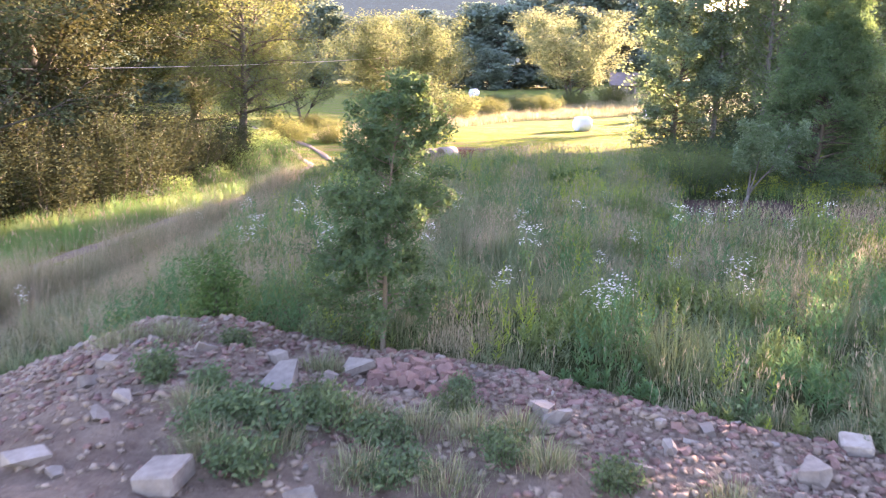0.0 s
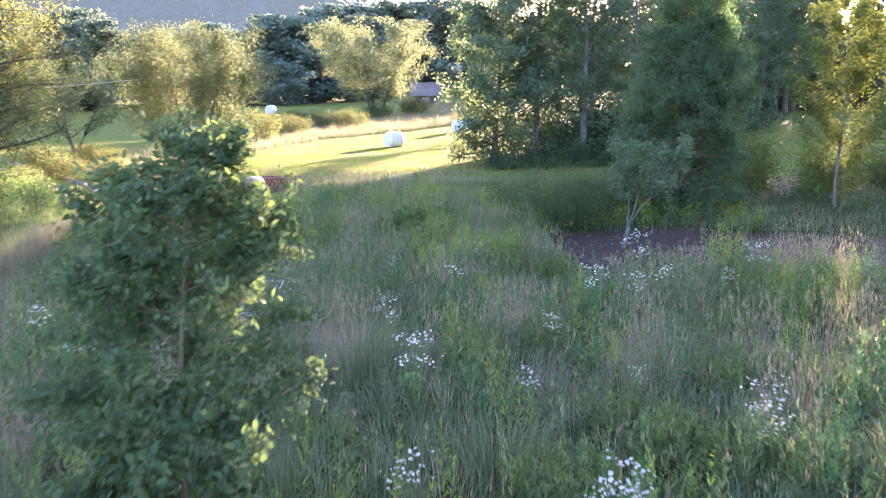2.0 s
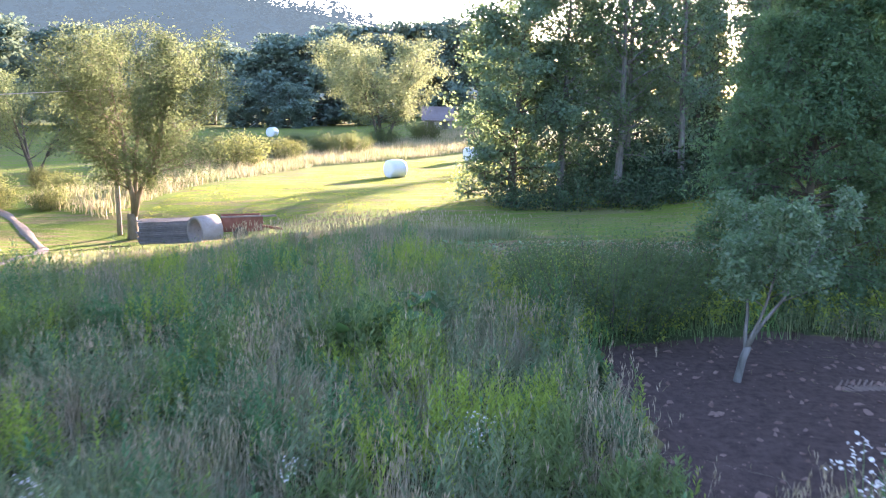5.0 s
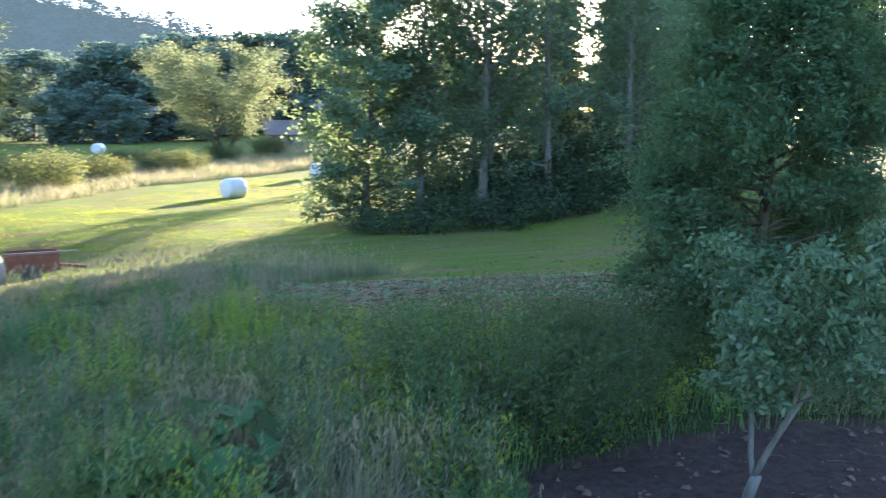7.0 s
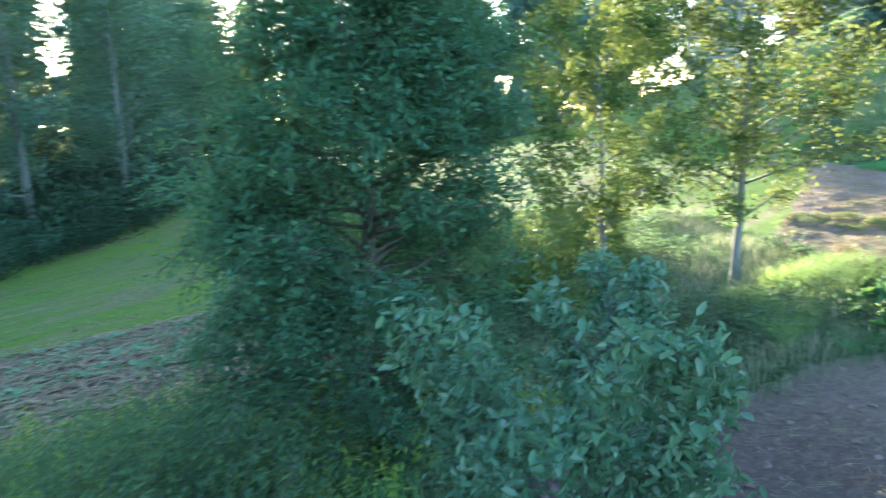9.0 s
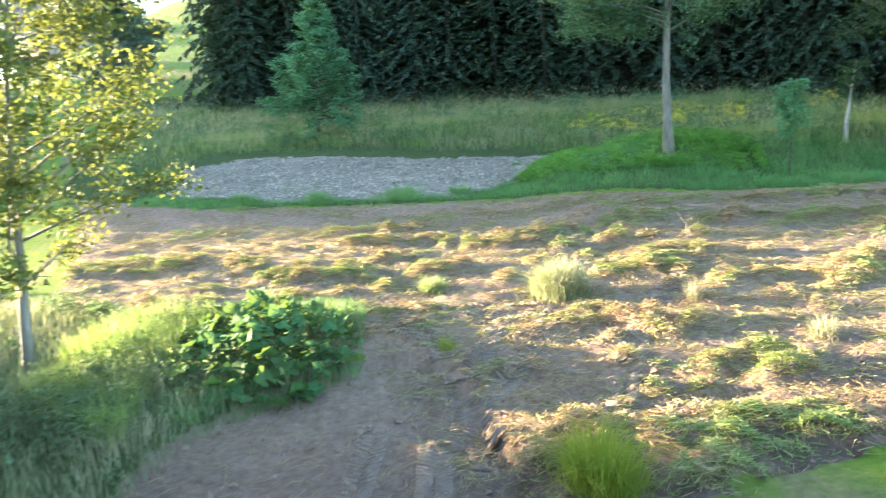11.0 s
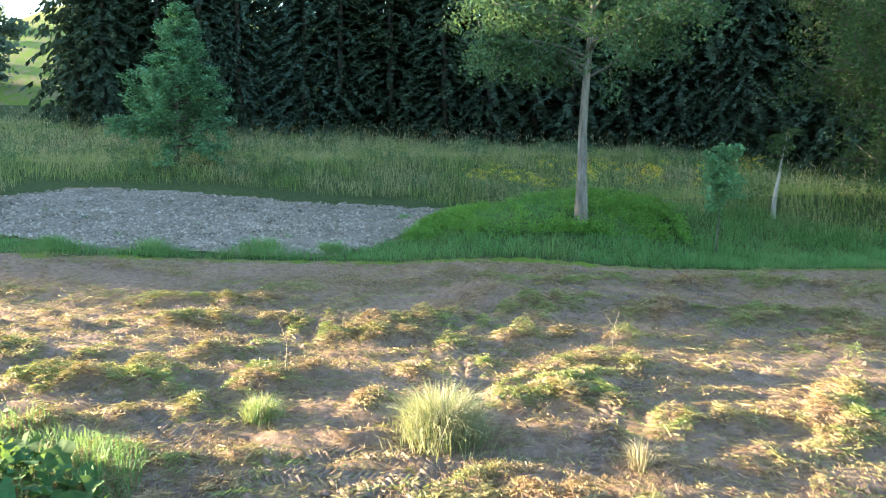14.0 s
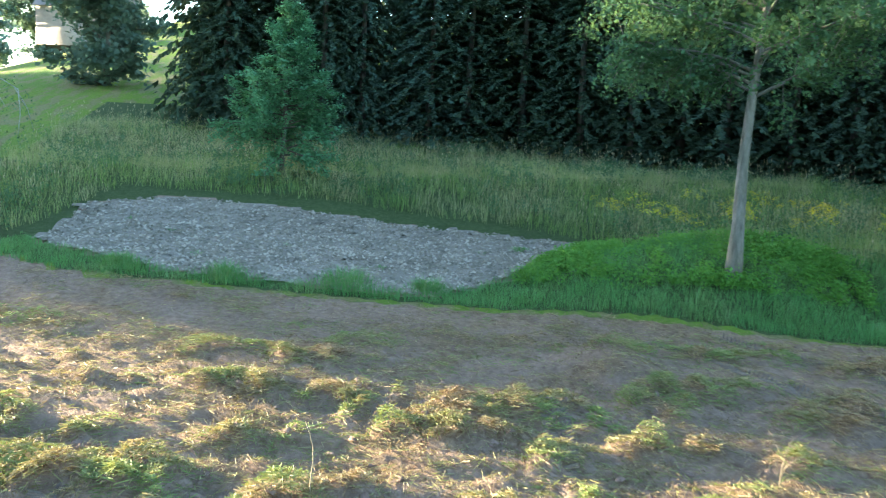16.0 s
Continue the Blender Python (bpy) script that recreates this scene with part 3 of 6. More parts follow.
# ---- trees ----
def tube(s, pts, rad, sides=6, value=None):
    pts, rad = np.asarray(pts, float), np.asarray(rad, float)
    k = len(pts)
    d = np.gradient(pts, axis=0)
    d /= np.linalg.norm(d, axis=1, keepdims=True) + 1e-9
    ref = np.where(np.abs(d[:, 2:3]) > 0.9, [[1.0, 0, 0]], [[0, 0, 1.0]])
    u = np.cross(d, ref)
    u /= np.linalg.norm(u, axis=1, keepdims=True) + 1e-9
    w = np.cross(d, u)
    a = np.linspace(0, 2 * math.pi, sides, endpoint=False)
    ring = pts[:, None] + (u[:, None] * np.cos(a)[None, :, None] + w[:, None] * np.sin(a)[None, :, None]) * rad[:, None, None]
    i = np.arange(k * sides).reshape(k, sides)
    j = np.roll(i, -1, axis=1)
    q = np.stack([i[:-1], j[:-1], j[1:], i[1:]], -1).reshape(-1, 4)
    s.add(ring, q, np.array([i[-1]]), np.array([i[0][::-1]]), value=value)


def leaves(s, r, c, size, aspect=0.6, up=0.6, droop=0.0, fine=False):
    """Leaves as folded diamonds round the points c; fine ones are rounded and folded along the rib."""
    n = len(c)
    nrm = r.normal(0, 1, (n, 3)) + [0, 0, up * 1.6]
    nrm /= np.linalg.norm(nrm, axis=1, keepdims=True)
    t = r.normal(0, 1, (n, 3)) + [0, 0, -droop * 2.0]
    u = t - nrm * (t * nrm).sum(1, keepdims=True)
    u /= np.linalg.norm(u, axis=1, keepdims=True) + 1e-9
    w = np.cross(nrm, u)
    z = (np.asarray(size) * r.uniform(0.65, 1.3, n))[:, None]
    if fine:
        a, b = w * z * aspect * 0.42 + nrm * z * 0.09, w * z * aspect * 0.36 + nrm * z * 0.05
        lift = nrm * z * -0.08
        v = np.stack([c - u * z * 0.5, c - u * z * 0.2 + a, c + u * z * 0.22 + b, c + u * z * 0.5 + lift, c + u * z * 0.22 - w * z * aspect * 0.36 + nrm * z * 0.05, c - u * z * 0.2 - w * z * aspect * 0.42 + nrm * z * 0.09], 1)
        i = np.arange(n)[:, None] * 6
        s.add(v, i + [0, 1, 2, 3], i + [0, 3, 4, 5])
        return
    v = np.stack([c - u * z * 0.5, c + w * z * aspect * 0.5 + nrm * z * 0.1, c + u * z * 0.5, c - w * z * aspect * 0.5 + nrm * z * 0.1], 1)
    s.add(v, np.arange(n)[:, None] * 4 + [0, 1, 2, 3])


def limb_path(r, start, direction, length, k=5, bend=0.25, wander=0.10):
    d = np.array(direction, float)
    d /= np.linalg.norm(d)
    pts = [np.array(start, float)]
    for _ in range(k - 1):
        d = d + r.normal(0, wander, 3) + [0, 0, bend / k]
        d /= np.linalg.norm(d)
        pts.append(pts[-1] + d * length / (k - 1))
    return np.array(pts)


def along(pts, u):
    f = u * (len(pts) - 1)
    i = min(int(f), len(pts) - 2)
    return pts[i] + (pts[i + 1] - pts[i]) * (f - i)


def along_many(paths, pick, u):
    """Points at the shares u of the picked paths."""
    f = np.clip(u, 0, 0.9999) * (paths.shape[1] - 1)
    i = f.astype(int)
    return paths[pick, i] + (paths[pick, i + 1] - paths[pick, i]) * (f - i)[:, None]


def broadleaf(name, at, tall, radius, bark, leaf, label, *, trunk=0.1, start=0.3, stems=1, spread=0.15, limbs=26, twigs=6, count=6000, size=0.08, aspect=0.6,
              rise=0.55, bend=0.3, droop=0.15, profile="oval", fluff=0.16, seed=1, lean=(0, 0), group="", category="tree", sides=7, cap=1.0, up=0.6, fork=0.0, fine=False, outer=0.0):
    """A tree: a tapered trunk with limbs and twigs as one part, the leaves as the other."""
    r = np.random.RandomState(seed)
    root = thing(name, at, label, category, group)
    wood, crown = Soup(), Soup()
    anchors, weights = [], []
    foot = np.array([lean[0] * fork, lean[1] * fork, fork - 0.15])
    if fork:
        tube(wood, limb_path(r, (0, 0, -0.2), (lean[0], lean[1], 1), fork + 0.12, 5, 0, 0.06), trunk * np.array([1.4, 1.05, 1.0, 0.95, 0.9]), sides)
    for k in range(stems):
        a = 2 * math.pi * (k + r.uniform(-0.2, 0.2)) / stems
        tilt = spread * (1 if stems > 1 else 0.25)
        path = limb_path(r, foot + np.array([0.06 * math.cos(a), 0.06 * math.sin(a), 0]) * (stems > 1 and not fork), (tilt * math.cos(a) + lean[0], tilt * math.sin(a) + lean[1], 1),
                         (tall + 0.15 - fork) * (1 if k == 0 else r.uniform(0.8, 0.97)), 9, 0.1, 0.10 if fork else 0.035)
        share = 1 / math.sqrt(stems)
        rad = trunk * share * (1 - np.linspace(0, 1, 9) ** 0.9 * 0.93)
        rad[0] *= 1.0 if fork else 1.35
        tube(wood, path, rad, sides)
        for j in range(limbs // stems):
            u = start + (0.98 - start) * ((j + r.uniform(0, 1)) / (limbs // stems)) ** 0.9
            q = (u - start) / (1 - start)
            if profile == "oval":
                reach = math.sin(math.pi * min(1, 0.16 + 0.80 * q)) ** 0.75
            elif profile == "ovate":
                reach = (1 - q) ** 0.62 * (0.6 + 0.4 * sm(0, 0.36, q)) * 0.96 + 0.04
            elif profile == "pyramid":
                reach = (1 - q) ** 0.72 * (0.85 + 0.15 * sm(0, 0.12, q)) * 0.96 + 0.04
            elif profile == "cone":
                reach = (1 - q) * 0.93 + 0.07
            elif profile == "spire":
                reach = (1 - q) ** 1.2 * 0.92 * sm(-0.12, 0.12, q) + 0.08
            elif profile == "top":
                reach = math.sin(math.pi * min(1, 0.32 + 0.62 * q)) ** 0.7
            elif profile == "full":
                reach = (0.72 + 0.28 * math.sin(math.pi * (0.15 + 0.7 * q))) * (1 - 0.72 * q ** 1.7)
            else:
                reach = 0.85 - 0.45 * q
            reach = radius * reach * r.uniform(0.68 + 0.2 * outer, 1.12)
            b = r.uniform(0, 2 * math.pi) if stems == 1 else a + r.uniform(-1.9, 1.9)
            e = rise + 0.35 * q + r.normal(0, 0.12)
            p0 = along(path, u)
            lp = limb_path(r, p0, (math.cos(b), math.sin(b), e), reach * math.sqrt(1 + 0.4 * e * e), 5, bend - droop * 1.6, 0.11)
            r0 = max(0.006, trunk * share * (1 - 0.93 * u) * 0.4)
            tube(wood, lp, r0 * np.linspace(1, 0.18, 5), 4)
            for _ in range(twigs):
                uu = r.uniform(0.15, 1.0) ** (1 - 0.6 * outer)
                tp = along(lp, uu)
                td = (lp[-1] - lp[0]) / (np.linalg.norm(lp[-1] - lp[0]) + 1e-9) + r.normal(0, 0.75, 3) + [0, 0, 0.15 - droop * 1.5]
                tw = limb_path(r, tp, td, reach * r.uniform(0.18, 0.42), 3, -droop, 0.2)
                tube(wood, tw, r0 * 0.3 * np.array([1, 0.7, 0.3]) + 0.0015, 3)
                anchors.append(tw)
                weights.append(np.linalg.norm(tw[-1] - tw[0]))
            anchors.append(lp[[1, 3, 4]])
            weights.append(0.6 * np.linalg.norm(lp[-1] - lp[1]))
    w = np.array(weights) * r.uniform(0.3, 1.7, len(weights))
    pick = r.choice(len(anchors), count, p=w / w.sum())
    u = r.uniform(0.1, 1.05, count)
    c = along_many(np.array(anchors), pick, u)
    c += r.normal(0, 1, (count, 3)) * [fluff, fluff, fluff * 0.8]
    c = c[c[:, 2] < tall * 1.05 * cap]
    c = c[c[:, 2] > 0.04]
    leaves(crown, r, c, np.full(len(c), size), aspect, up, droop, fine)
    part("trunk", wood.mesh("trunk", bark, True), root)
    part("crown", crown.mesh("crown", leaf), root)
    return root


def on(x, y, sink=0.0):
    return (x, y, float(height(x, y)) - sink)


def conifer(name, at, tall, radius, leaf, label, *, whorls=26, arms=9, needles=5, size=0.34, droop=0.35, start=0.04, seed=1, group="", bark=None, wide=0.22, hang=0.75):
    """A conifer: whorls of drooping boughs, each with flat sprays to both sides."""
    r = np.random.RandomState(seed)
    root = thing(name, at, label, "tree", group)
    wood, crown = Soup(), Soup()
    path = limb_path(r, (0, 0, -0.2), (0, 0, 1), tall + 0.2, 7, 0, 0.012)
    tube(wood, path, 0.011 * tall * (1 - np.linspace(0, 1, 7) * 0.95), 6)
    cs, us = [], []
    for j in range(whorls):
        q = (j + r.uniform(-0.3, 0.3)) / whorls
        z = tall * (start + (1 - start) * q)
        for a in r.uniform(0, 2 * math.pi) + np.arange(arms) * 2 * math.pi / arms:
            a += r.normal(0, 0.2)
            reach = radius * ((1 - q) ** 0.8 * 0.95 + 0.05) * r.uniform(0.6, 1.12)
            out = np.array([math.cos(a), math.sin(a), 0])
            k = np.linspace(0, 1, 4)
            lp = along(path, min(0.99, z / tall)) + out * (k * reach)[:, None] + np.array([0, 0, 1]) * (reach * (0.10 * k - droop * k ** 2))[:, None]
            if size < 0.2:
                tube(wood, lp, np.linspace(0.02, 0.004, 4) * (1 - 0.6 * q), 3)
            m = max(2, int(needles * (0.35 + reach / radius)))
            u = r.uniform(0.12, 1.0, m)
            c = np.array([along(lp, x) for x in u])
            side = np.cross(out, [0, 0, 1]) * r.choice([-1, 1], m)[:, None]
            d = out * 0.55 + side * 0.55 + np.array([0, 0, -hang]) + r.normal(0, 0.25, (m, 3))
            d /= np.linalg.norm(d, axis=1, keepdims=True)
            cs.append(c + d * size * 0.3)
            us.append(d)
    c, u = np.concatenate(cs), np.concatenate(us)
    n = len(c)
    nrm = np.cross(u, r.normal(0, 0.5, (n, 3)) + [0, 0, 1])
    w = nrm / (np.linalg.norm(nrm, axis=1, keepdims=True) + 1e-9)
    z = size * r.uniform(0.7, 1.3, n)[:, None]
    v = np.stack([c - u * z * 0.5, c + w * z * wide, c + u * z * 0.5 - [0, 0, 0.06 * size], c - w * z * wide], 1)
    crown.add(v, np.arange(n)[:, None] * 4 + [0, 1, 2, 3])
    part("trunk", wood.mesh("trunk", bark or BARK_DARK, True), root)
    part("crown", crown.mesh("crown", leaf), root)
    return root


def shrub(name, at, wide, tall, leaf, label, *, count=2500, size=0.07, aspect=0.45, stems=14, seed=1, group="", fluff=0.09, up=0.5, bark=None, category="shrub", deep=None):
    """A bush: many thin stems fanning from the ground, leaves all along them."""
    r = np.random.RandomState(seed)
    root = thing(name, at, label, category, group)
    wood, crown = Soup(), Soup()
    paths = []
    for _ in range(stems):
        a, q = r.uniform(0, 2 * math.pi), math.sqrt(r.uniform(0, 1))
        b = np.array([math.cos(a) * wide * 0.55 * q, math.sin(a) * (deep or wide) * 0.55 * q, -0.05])
        d = np.array([math.cos(a) * wide * 0.5 * q, math.sin(a) * (deep or wide) * 0.5 * q, tall * 1.1])
        lp = limb_path(r, b, d, np.linalg.norm(d) * (1.06 - 0.35 * q * q) * r.uniform(0.8, 1.05), 5, 0.0, 0.09)
        tube(wood, lp, np.linspace(0.012, 0.003, 5) * (0.5 + tall * 0.4), 4)
        paths.append(lp)
    pick = r.randint(0, stems, count)
    u = r.uniform(0.08, 1.0, count) ** 0.8
    c = along_many(np.array(paths), pick, u)
    c += r.normal(0, fluff, (count, 3)) * [1.5, 1.5, 0.9]
    c[:, 2] = np.maximum(c[:, 2], 0.02)
    leaves(crown, r, c, np.full(count, size), aspect, up, 0.1)
    part("stem", wood.mesh("stem", bark or BARK_DARK, True), root)
    part("foliage", crown.mesh("foliage", leaf), root)
    return root


def spun(x, y, turn, scale=1.0, tall=None, sink=0.0):
    return pose(*on(x, y, sink), 0, 0, turn) @ Matrix.Diagonal((scale, scale, tall or scale, 1))


# young alder at the rubble's edge
broadleaf("young_alder", on(-0.5, 9.65), 3.2, 1.12, BARK_TAN, LEAF_ALDER, "slender young alder with dense dark green leaves", trunk=0.035, start=0.17, limbs=90, twigs=8, count=32000, fine=True, outer=0.45,
          size=0.045, aspect=0.64, rise=0.22, bend=0.2, profile="ovate", fluff=0.04, seed=5)
# apple tree on bare soil
broadleaf("apple_tree", on(7.3, 21.42), 2.45, 0.82, BARK_GREY, LEAF_APPLE, "small apple tree with grey forked stems on bare soil", trunk=0.048, start=0.34, stems=3, spread=0.34, fork=0.55, lean=(0.22, -0.05), limbs=42, twigs=6,
          count=8600, fine=True, size=0.068, aspect=0.48, rise=0.6, profile="bush", fluff=0.05, seed=12)
broadleaf("ash_tree", on(10.4, 25.0), 6.0, 1.66, BARK_DARK, LEAF_ASH, "dense dark green young ash tree", trunk=0.1, start=0.03, limbs=190, twigs=7, count=100000, size=0.082, aspect=0.36,
          rise=0.3, droop=0.35, profile="full", fluff=0.11, outer=0.8, seed=21)
broadleaf("young_cherry", on(17.6, 23.3), 6.2, 2.4, BARK_GREY, LEAF_YOUNG, "slim young cherry tree, yellow-green in the sun", trunk=0.08, start=0.19, limbs=54, twigs=7, count=21000, size=0.085, aspect=0.6,
          rise=0.5, profile="oval", fluff=0.11, seed=22, group="young trees")
broadleaf("young_cherry", on(14.3, 24.1), 5.2, 1.5, BARK_GREY, LEAF_YOUNG, "slim young cherry tree, yellow-green in the sun", trunk=0.055, start=0.1, limbs=44, twigs=7, count=17000, size=0.085, aspect=0.5,
          rise=0.5, profile="oval", fluff=0.10, seed=23, group="young trees")
# willow by the old trailer
broadleaf("willow_tree", on(-3.2, 44.4), 7.5, 3.3, BARK_TAN, LEAF_WILLOW, "airy willow with several slender stems, sunlit", trunk=0.2, start=0.16, stems=3, spread=0.24, fork=1.0, lean=(0.1, 0), limbs=84, twigs=9, count=60000, size=0.11,
          aspect=0.36, rise=0.5, profile="oval", fluff=0.2, seed=31)
broadleaf("birch_tree", on(27.1, 9.35), 9.0, 3.2, BARK_GREY, LEAF_BIRCH, "tall birch with a bare pale grey trunk", trunk=0.14, start=0.37, limbs=56, twigs=9, count=52000, size=0.1, aspect=0.6, rise=0.4,
          droop=0.4, profile="top", fluff=0.16, seed=41)
broadleaf("lime_tree", on(37.8, 17.6), 4.9, 1.95, BARK_DARK, LEAF_LIME, "conical young lime tree, blue-green, branched low", trunk=0.09, start=0.13, limbs=80, twigs=8, count=30000, size=0.105, aspect=0.62, up=1.3,
          rise=0.12, droop=0.3, profile="pyramid", fluff=0.07, seed=42)
broadleaf("sapling", on(25.9, 6.5), 2.4, 0.62, BARK_DARK, LEAF_LIME, "thin sapling with a small round crown", trunk=0.025, start=0.42, limbs=26, twigs=6, count=3000, size=0.085, profile="oval", fluff=0.06, seed=43)
broadleaf("broken_birch", on(27.15, 3.8), 2.15, 0.5, BARK_PALE, LEAF_BIRCH, "pale broken birch stem with a few shoots", trunk=0.075, start=0.6, limbs=6, twigs=5, count=420, size=0.10, profile="oval", fluff=0.08, seed=44)
broadleaf("oak_tree", on(25.9, -0.1), 9.5, 4.6, BARK_DARK, LEAF_BIRCH, "spreading tree with low dark boughs, crown catching sun", trunk=0.24, start=0.13, limbs=80, twigs=10, count=80000, size=0.1, aspect=0.6,
          rise=0.35, droop=0.2, profile="oval", fluff=0.2, seed=45)
broadleaf("weeping_birch", on(36.6, 28.4), 9.5, 4.2, BARK_PALE, LEAF_BIRCH, "weeping birch with hanging twigs over the lawn", trunk=0.16, start=0.25, limbs=46, twigs=10, count=15000, size=0.075, aspect=0.55,
          rise=0.35, droop=0.75, profile="top", fluff=0.18, seed=46)

# trees along the farm track
broadleaf("hedge_birch", on(-9.0, 36.0), 10.5, 4.2, BARK_DARK, LEAF_FAR, "tall birch-like tree glowing at the track's bend", trunk=0.22, start=0.2, limbs=64, twigs=9, count=52000, size=0.1, aspect=0.5,
          rise=0.5, droop=0.3, profile="oval", fluff=0.22, seed=51)
broadleaf("hedge_oak", on(-10.6, 18.2), 6.5, 2.9, BARK_DARK, LEAF_HEDGE, "leafy tree reaching over the farm track", trunk=0.17, start=0.3, limbs=40, twigs=8, count=16000, size=0.1, profile="oval", fluff=0.14, seed=52)

# kinds of larger trees, each built once and then repeated
dense = broadleaf("hedge_tree", on(-13.2, 27.0), 12.5, 4.2, BARK_DARK, LEAF_HEDGE, "large broadleaf tree in the hedge, shade darkened into its leaves", trunk=0.3, start=0.14, limbs=50, twigs=8, count=30000, size=0.155, aspect=0.6, rise=0.45,
                  profile="oval", fluff=0.3, seed=61, group="hedge trees")
for x, y, a, k in [(-15.5, 33, 70, 1.1), (-18, 24.5, 130, 1.2), (-17.5, 40, 200, 1.15), (-21, 32, 260, 1.25), (-14.5, 21, 310, 0.95), (-23, 46, 20, 1.2), (-14, 45.5, 95, 0.85), (-26, 38, 150, 1.3)]:
    copy_thing(dense, spun(x, y, a, k, sink=0.1))

aspen = broadleaf("aspen_tree", on(16.0, 46.0), 12.5, 2.5, BARK_GREY, LEAF_DARK, "tall dark aspen with a bare grey trunk", trunk=0.19, start=0.16, limbs=44, twigs=6, count=8800, size=0.155, aspect=0.75, rise=0.5,
                  droop=0.25, profile="oval", fluff=0.26, seed=62, group="grove of aspens")
for x, y, a, k, h in [(13.6, 46.4, 50, 0.95, 0.9), (17.6, 48.4, 170, 1.05, 1.1), (19.3, 46.6, 220, 0.95, 1.0), (23.2, 47.2, 330, 1.0, 1.0), (25.2, 49.6, 15, 0.95, 0.8),
                      (22.5, 53, 300, 1.1, 1.15), (18.2, 52, 25, 1.0, 1.05), (27, 80, 190, 1.1, 1.0), (27.6, 51.4, 240, 0.9, 0.85),
                      # rows added largely out of sight behind the ash to block sun from the meadow
                      (31, 54, 60, 1.0, 0.74), (33.5, 56, 130, 1.05, 0.78), (35.4, 57.6, 210, 1.0, 0.74), (30, 57.5, 300, 1.0, 0.76), (33, 60.5, 10, 1.1, 0.8), (36.4, 60.8, 100, 1.1, 0.78), (38.3, 58.8, 40, 0.95, 0.78), (38.9, 62, 250, 1.0, 0.8), (37.4, 64.5, 200, 1.1, 0.85)]:
    copy_thing(aspen, spun(x, y, a, k, h, sink=0.1))
broadleaf("leaning_aspen", on(11.6, 46.6), 9.4, 3.0, BARK_DARK, LEAF_DARK, "bushy dark aspen with boughs down to the lawn", trunk=0.2, start=0.06, limbs=64, twigs=9, count=26000, size=0.155, aspect=0.75, rise=0.4,
          droop=0.35, profile="oval", fluff=0.2, seed=63)

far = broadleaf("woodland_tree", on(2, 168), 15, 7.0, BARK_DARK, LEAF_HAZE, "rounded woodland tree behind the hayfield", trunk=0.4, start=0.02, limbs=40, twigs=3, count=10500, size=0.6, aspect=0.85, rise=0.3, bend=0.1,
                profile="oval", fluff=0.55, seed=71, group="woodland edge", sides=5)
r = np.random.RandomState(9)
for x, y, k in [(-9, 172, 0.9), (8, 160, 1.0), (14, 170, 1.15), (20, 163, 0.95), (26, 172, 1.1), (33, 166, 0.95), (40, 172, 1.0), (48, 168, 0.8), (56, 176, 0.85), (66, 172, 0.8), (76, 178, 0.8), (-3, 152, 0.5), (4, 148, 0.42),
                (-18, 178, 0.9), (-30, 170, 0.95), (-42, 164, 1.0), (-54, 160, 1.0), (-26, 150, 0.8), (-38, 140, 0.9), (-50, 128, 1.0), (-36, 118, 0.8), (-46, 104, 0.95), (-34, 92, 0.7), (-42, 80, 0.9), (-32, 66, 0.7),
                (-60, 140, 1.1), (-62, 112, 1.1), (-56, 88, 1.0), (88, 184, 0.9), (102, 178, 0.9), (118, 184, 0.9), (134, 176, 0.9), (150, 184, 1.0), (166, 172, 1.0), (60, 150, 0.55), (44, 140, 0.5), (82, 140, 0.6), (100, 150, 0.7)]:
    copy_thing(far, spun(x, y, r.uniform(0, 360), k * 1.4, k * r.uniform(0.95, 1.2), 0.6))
broadleaf("golden_willow", on(12.9, 100.5), 10.4, 5.6, BARK_DARK, LEAF_GOLD, "broad golden-green willow with dark forked limbs", trunk=0.42, start=0.2, stems=4, spread=0.5, limbs=64, twigs=8, count=30000, size=0.24,
          aspect=0.5, rise=0.5, profile="oval", fluff=0.34, seed=72)
broadleaf("track_willow", on(-12.5, 68), 6.5, 3.3, BARK_DARK, LEAF_WILLOW, "round willow on the meadow by the track", trunk=0.22, start=0.2, stems=3, spread=0.35, limbs=45, twigs=7, count=15000, size=0.15,
          aspect=0.4, rise=0.6, profile="oval", fluff=0.22, seed=73)

# spruces
spruce = conifer("spruce_tree", on(50.2, 21.0), 15, 2.5, NEEDLE, "dark dense spruce of the shelter belt", seed=81, whorls=42, arms=9, needles=13, size=0.4, group="spruce belt", droop=0.5, start=0.03)
fine = conifer("spruce_tree", on(49.6, 19.4), 15, 2.5, NEEDLE, "dark dense spruce of the shelter belt", seed=82, whorls=46, arms=11, needles=46, size=0.23, group="spruce belt", droop=0.45, start=0.03, wide=0.24, hang=0.35)
row = [(50.5, 22), (46.5, 9), (39.5, -2), (34, -8), (24, -17)]
for lane, (off, h) in enumerate([(0.0, 1.0), (2.6, 1.08), (5.4, 1.15)]):
    for k in range(26):
        u = (k + 0.5 * (lane == 1) + r.uniform(-0.2, 0.2)) / 26 * 4
        if k == 0 and lane == 0:
            continue
        i = min(int(max(u, 0)), 3)
        (x0, y0), (x1, y1) = row[i], row[i + 1]
        x, y = x0 + (x1 - x0) * (u - i) + off + r.normal(0, 0.25), y0 + (y1 - y0) * (u - i) - off * 0.3
        copy_thing(fine if lane == 0 else spruce, spun(x, y, r.uniform(0, 360), r.uniform(0.85, 1.1), h * r.uniform(0.85, 1.1), 0.1))
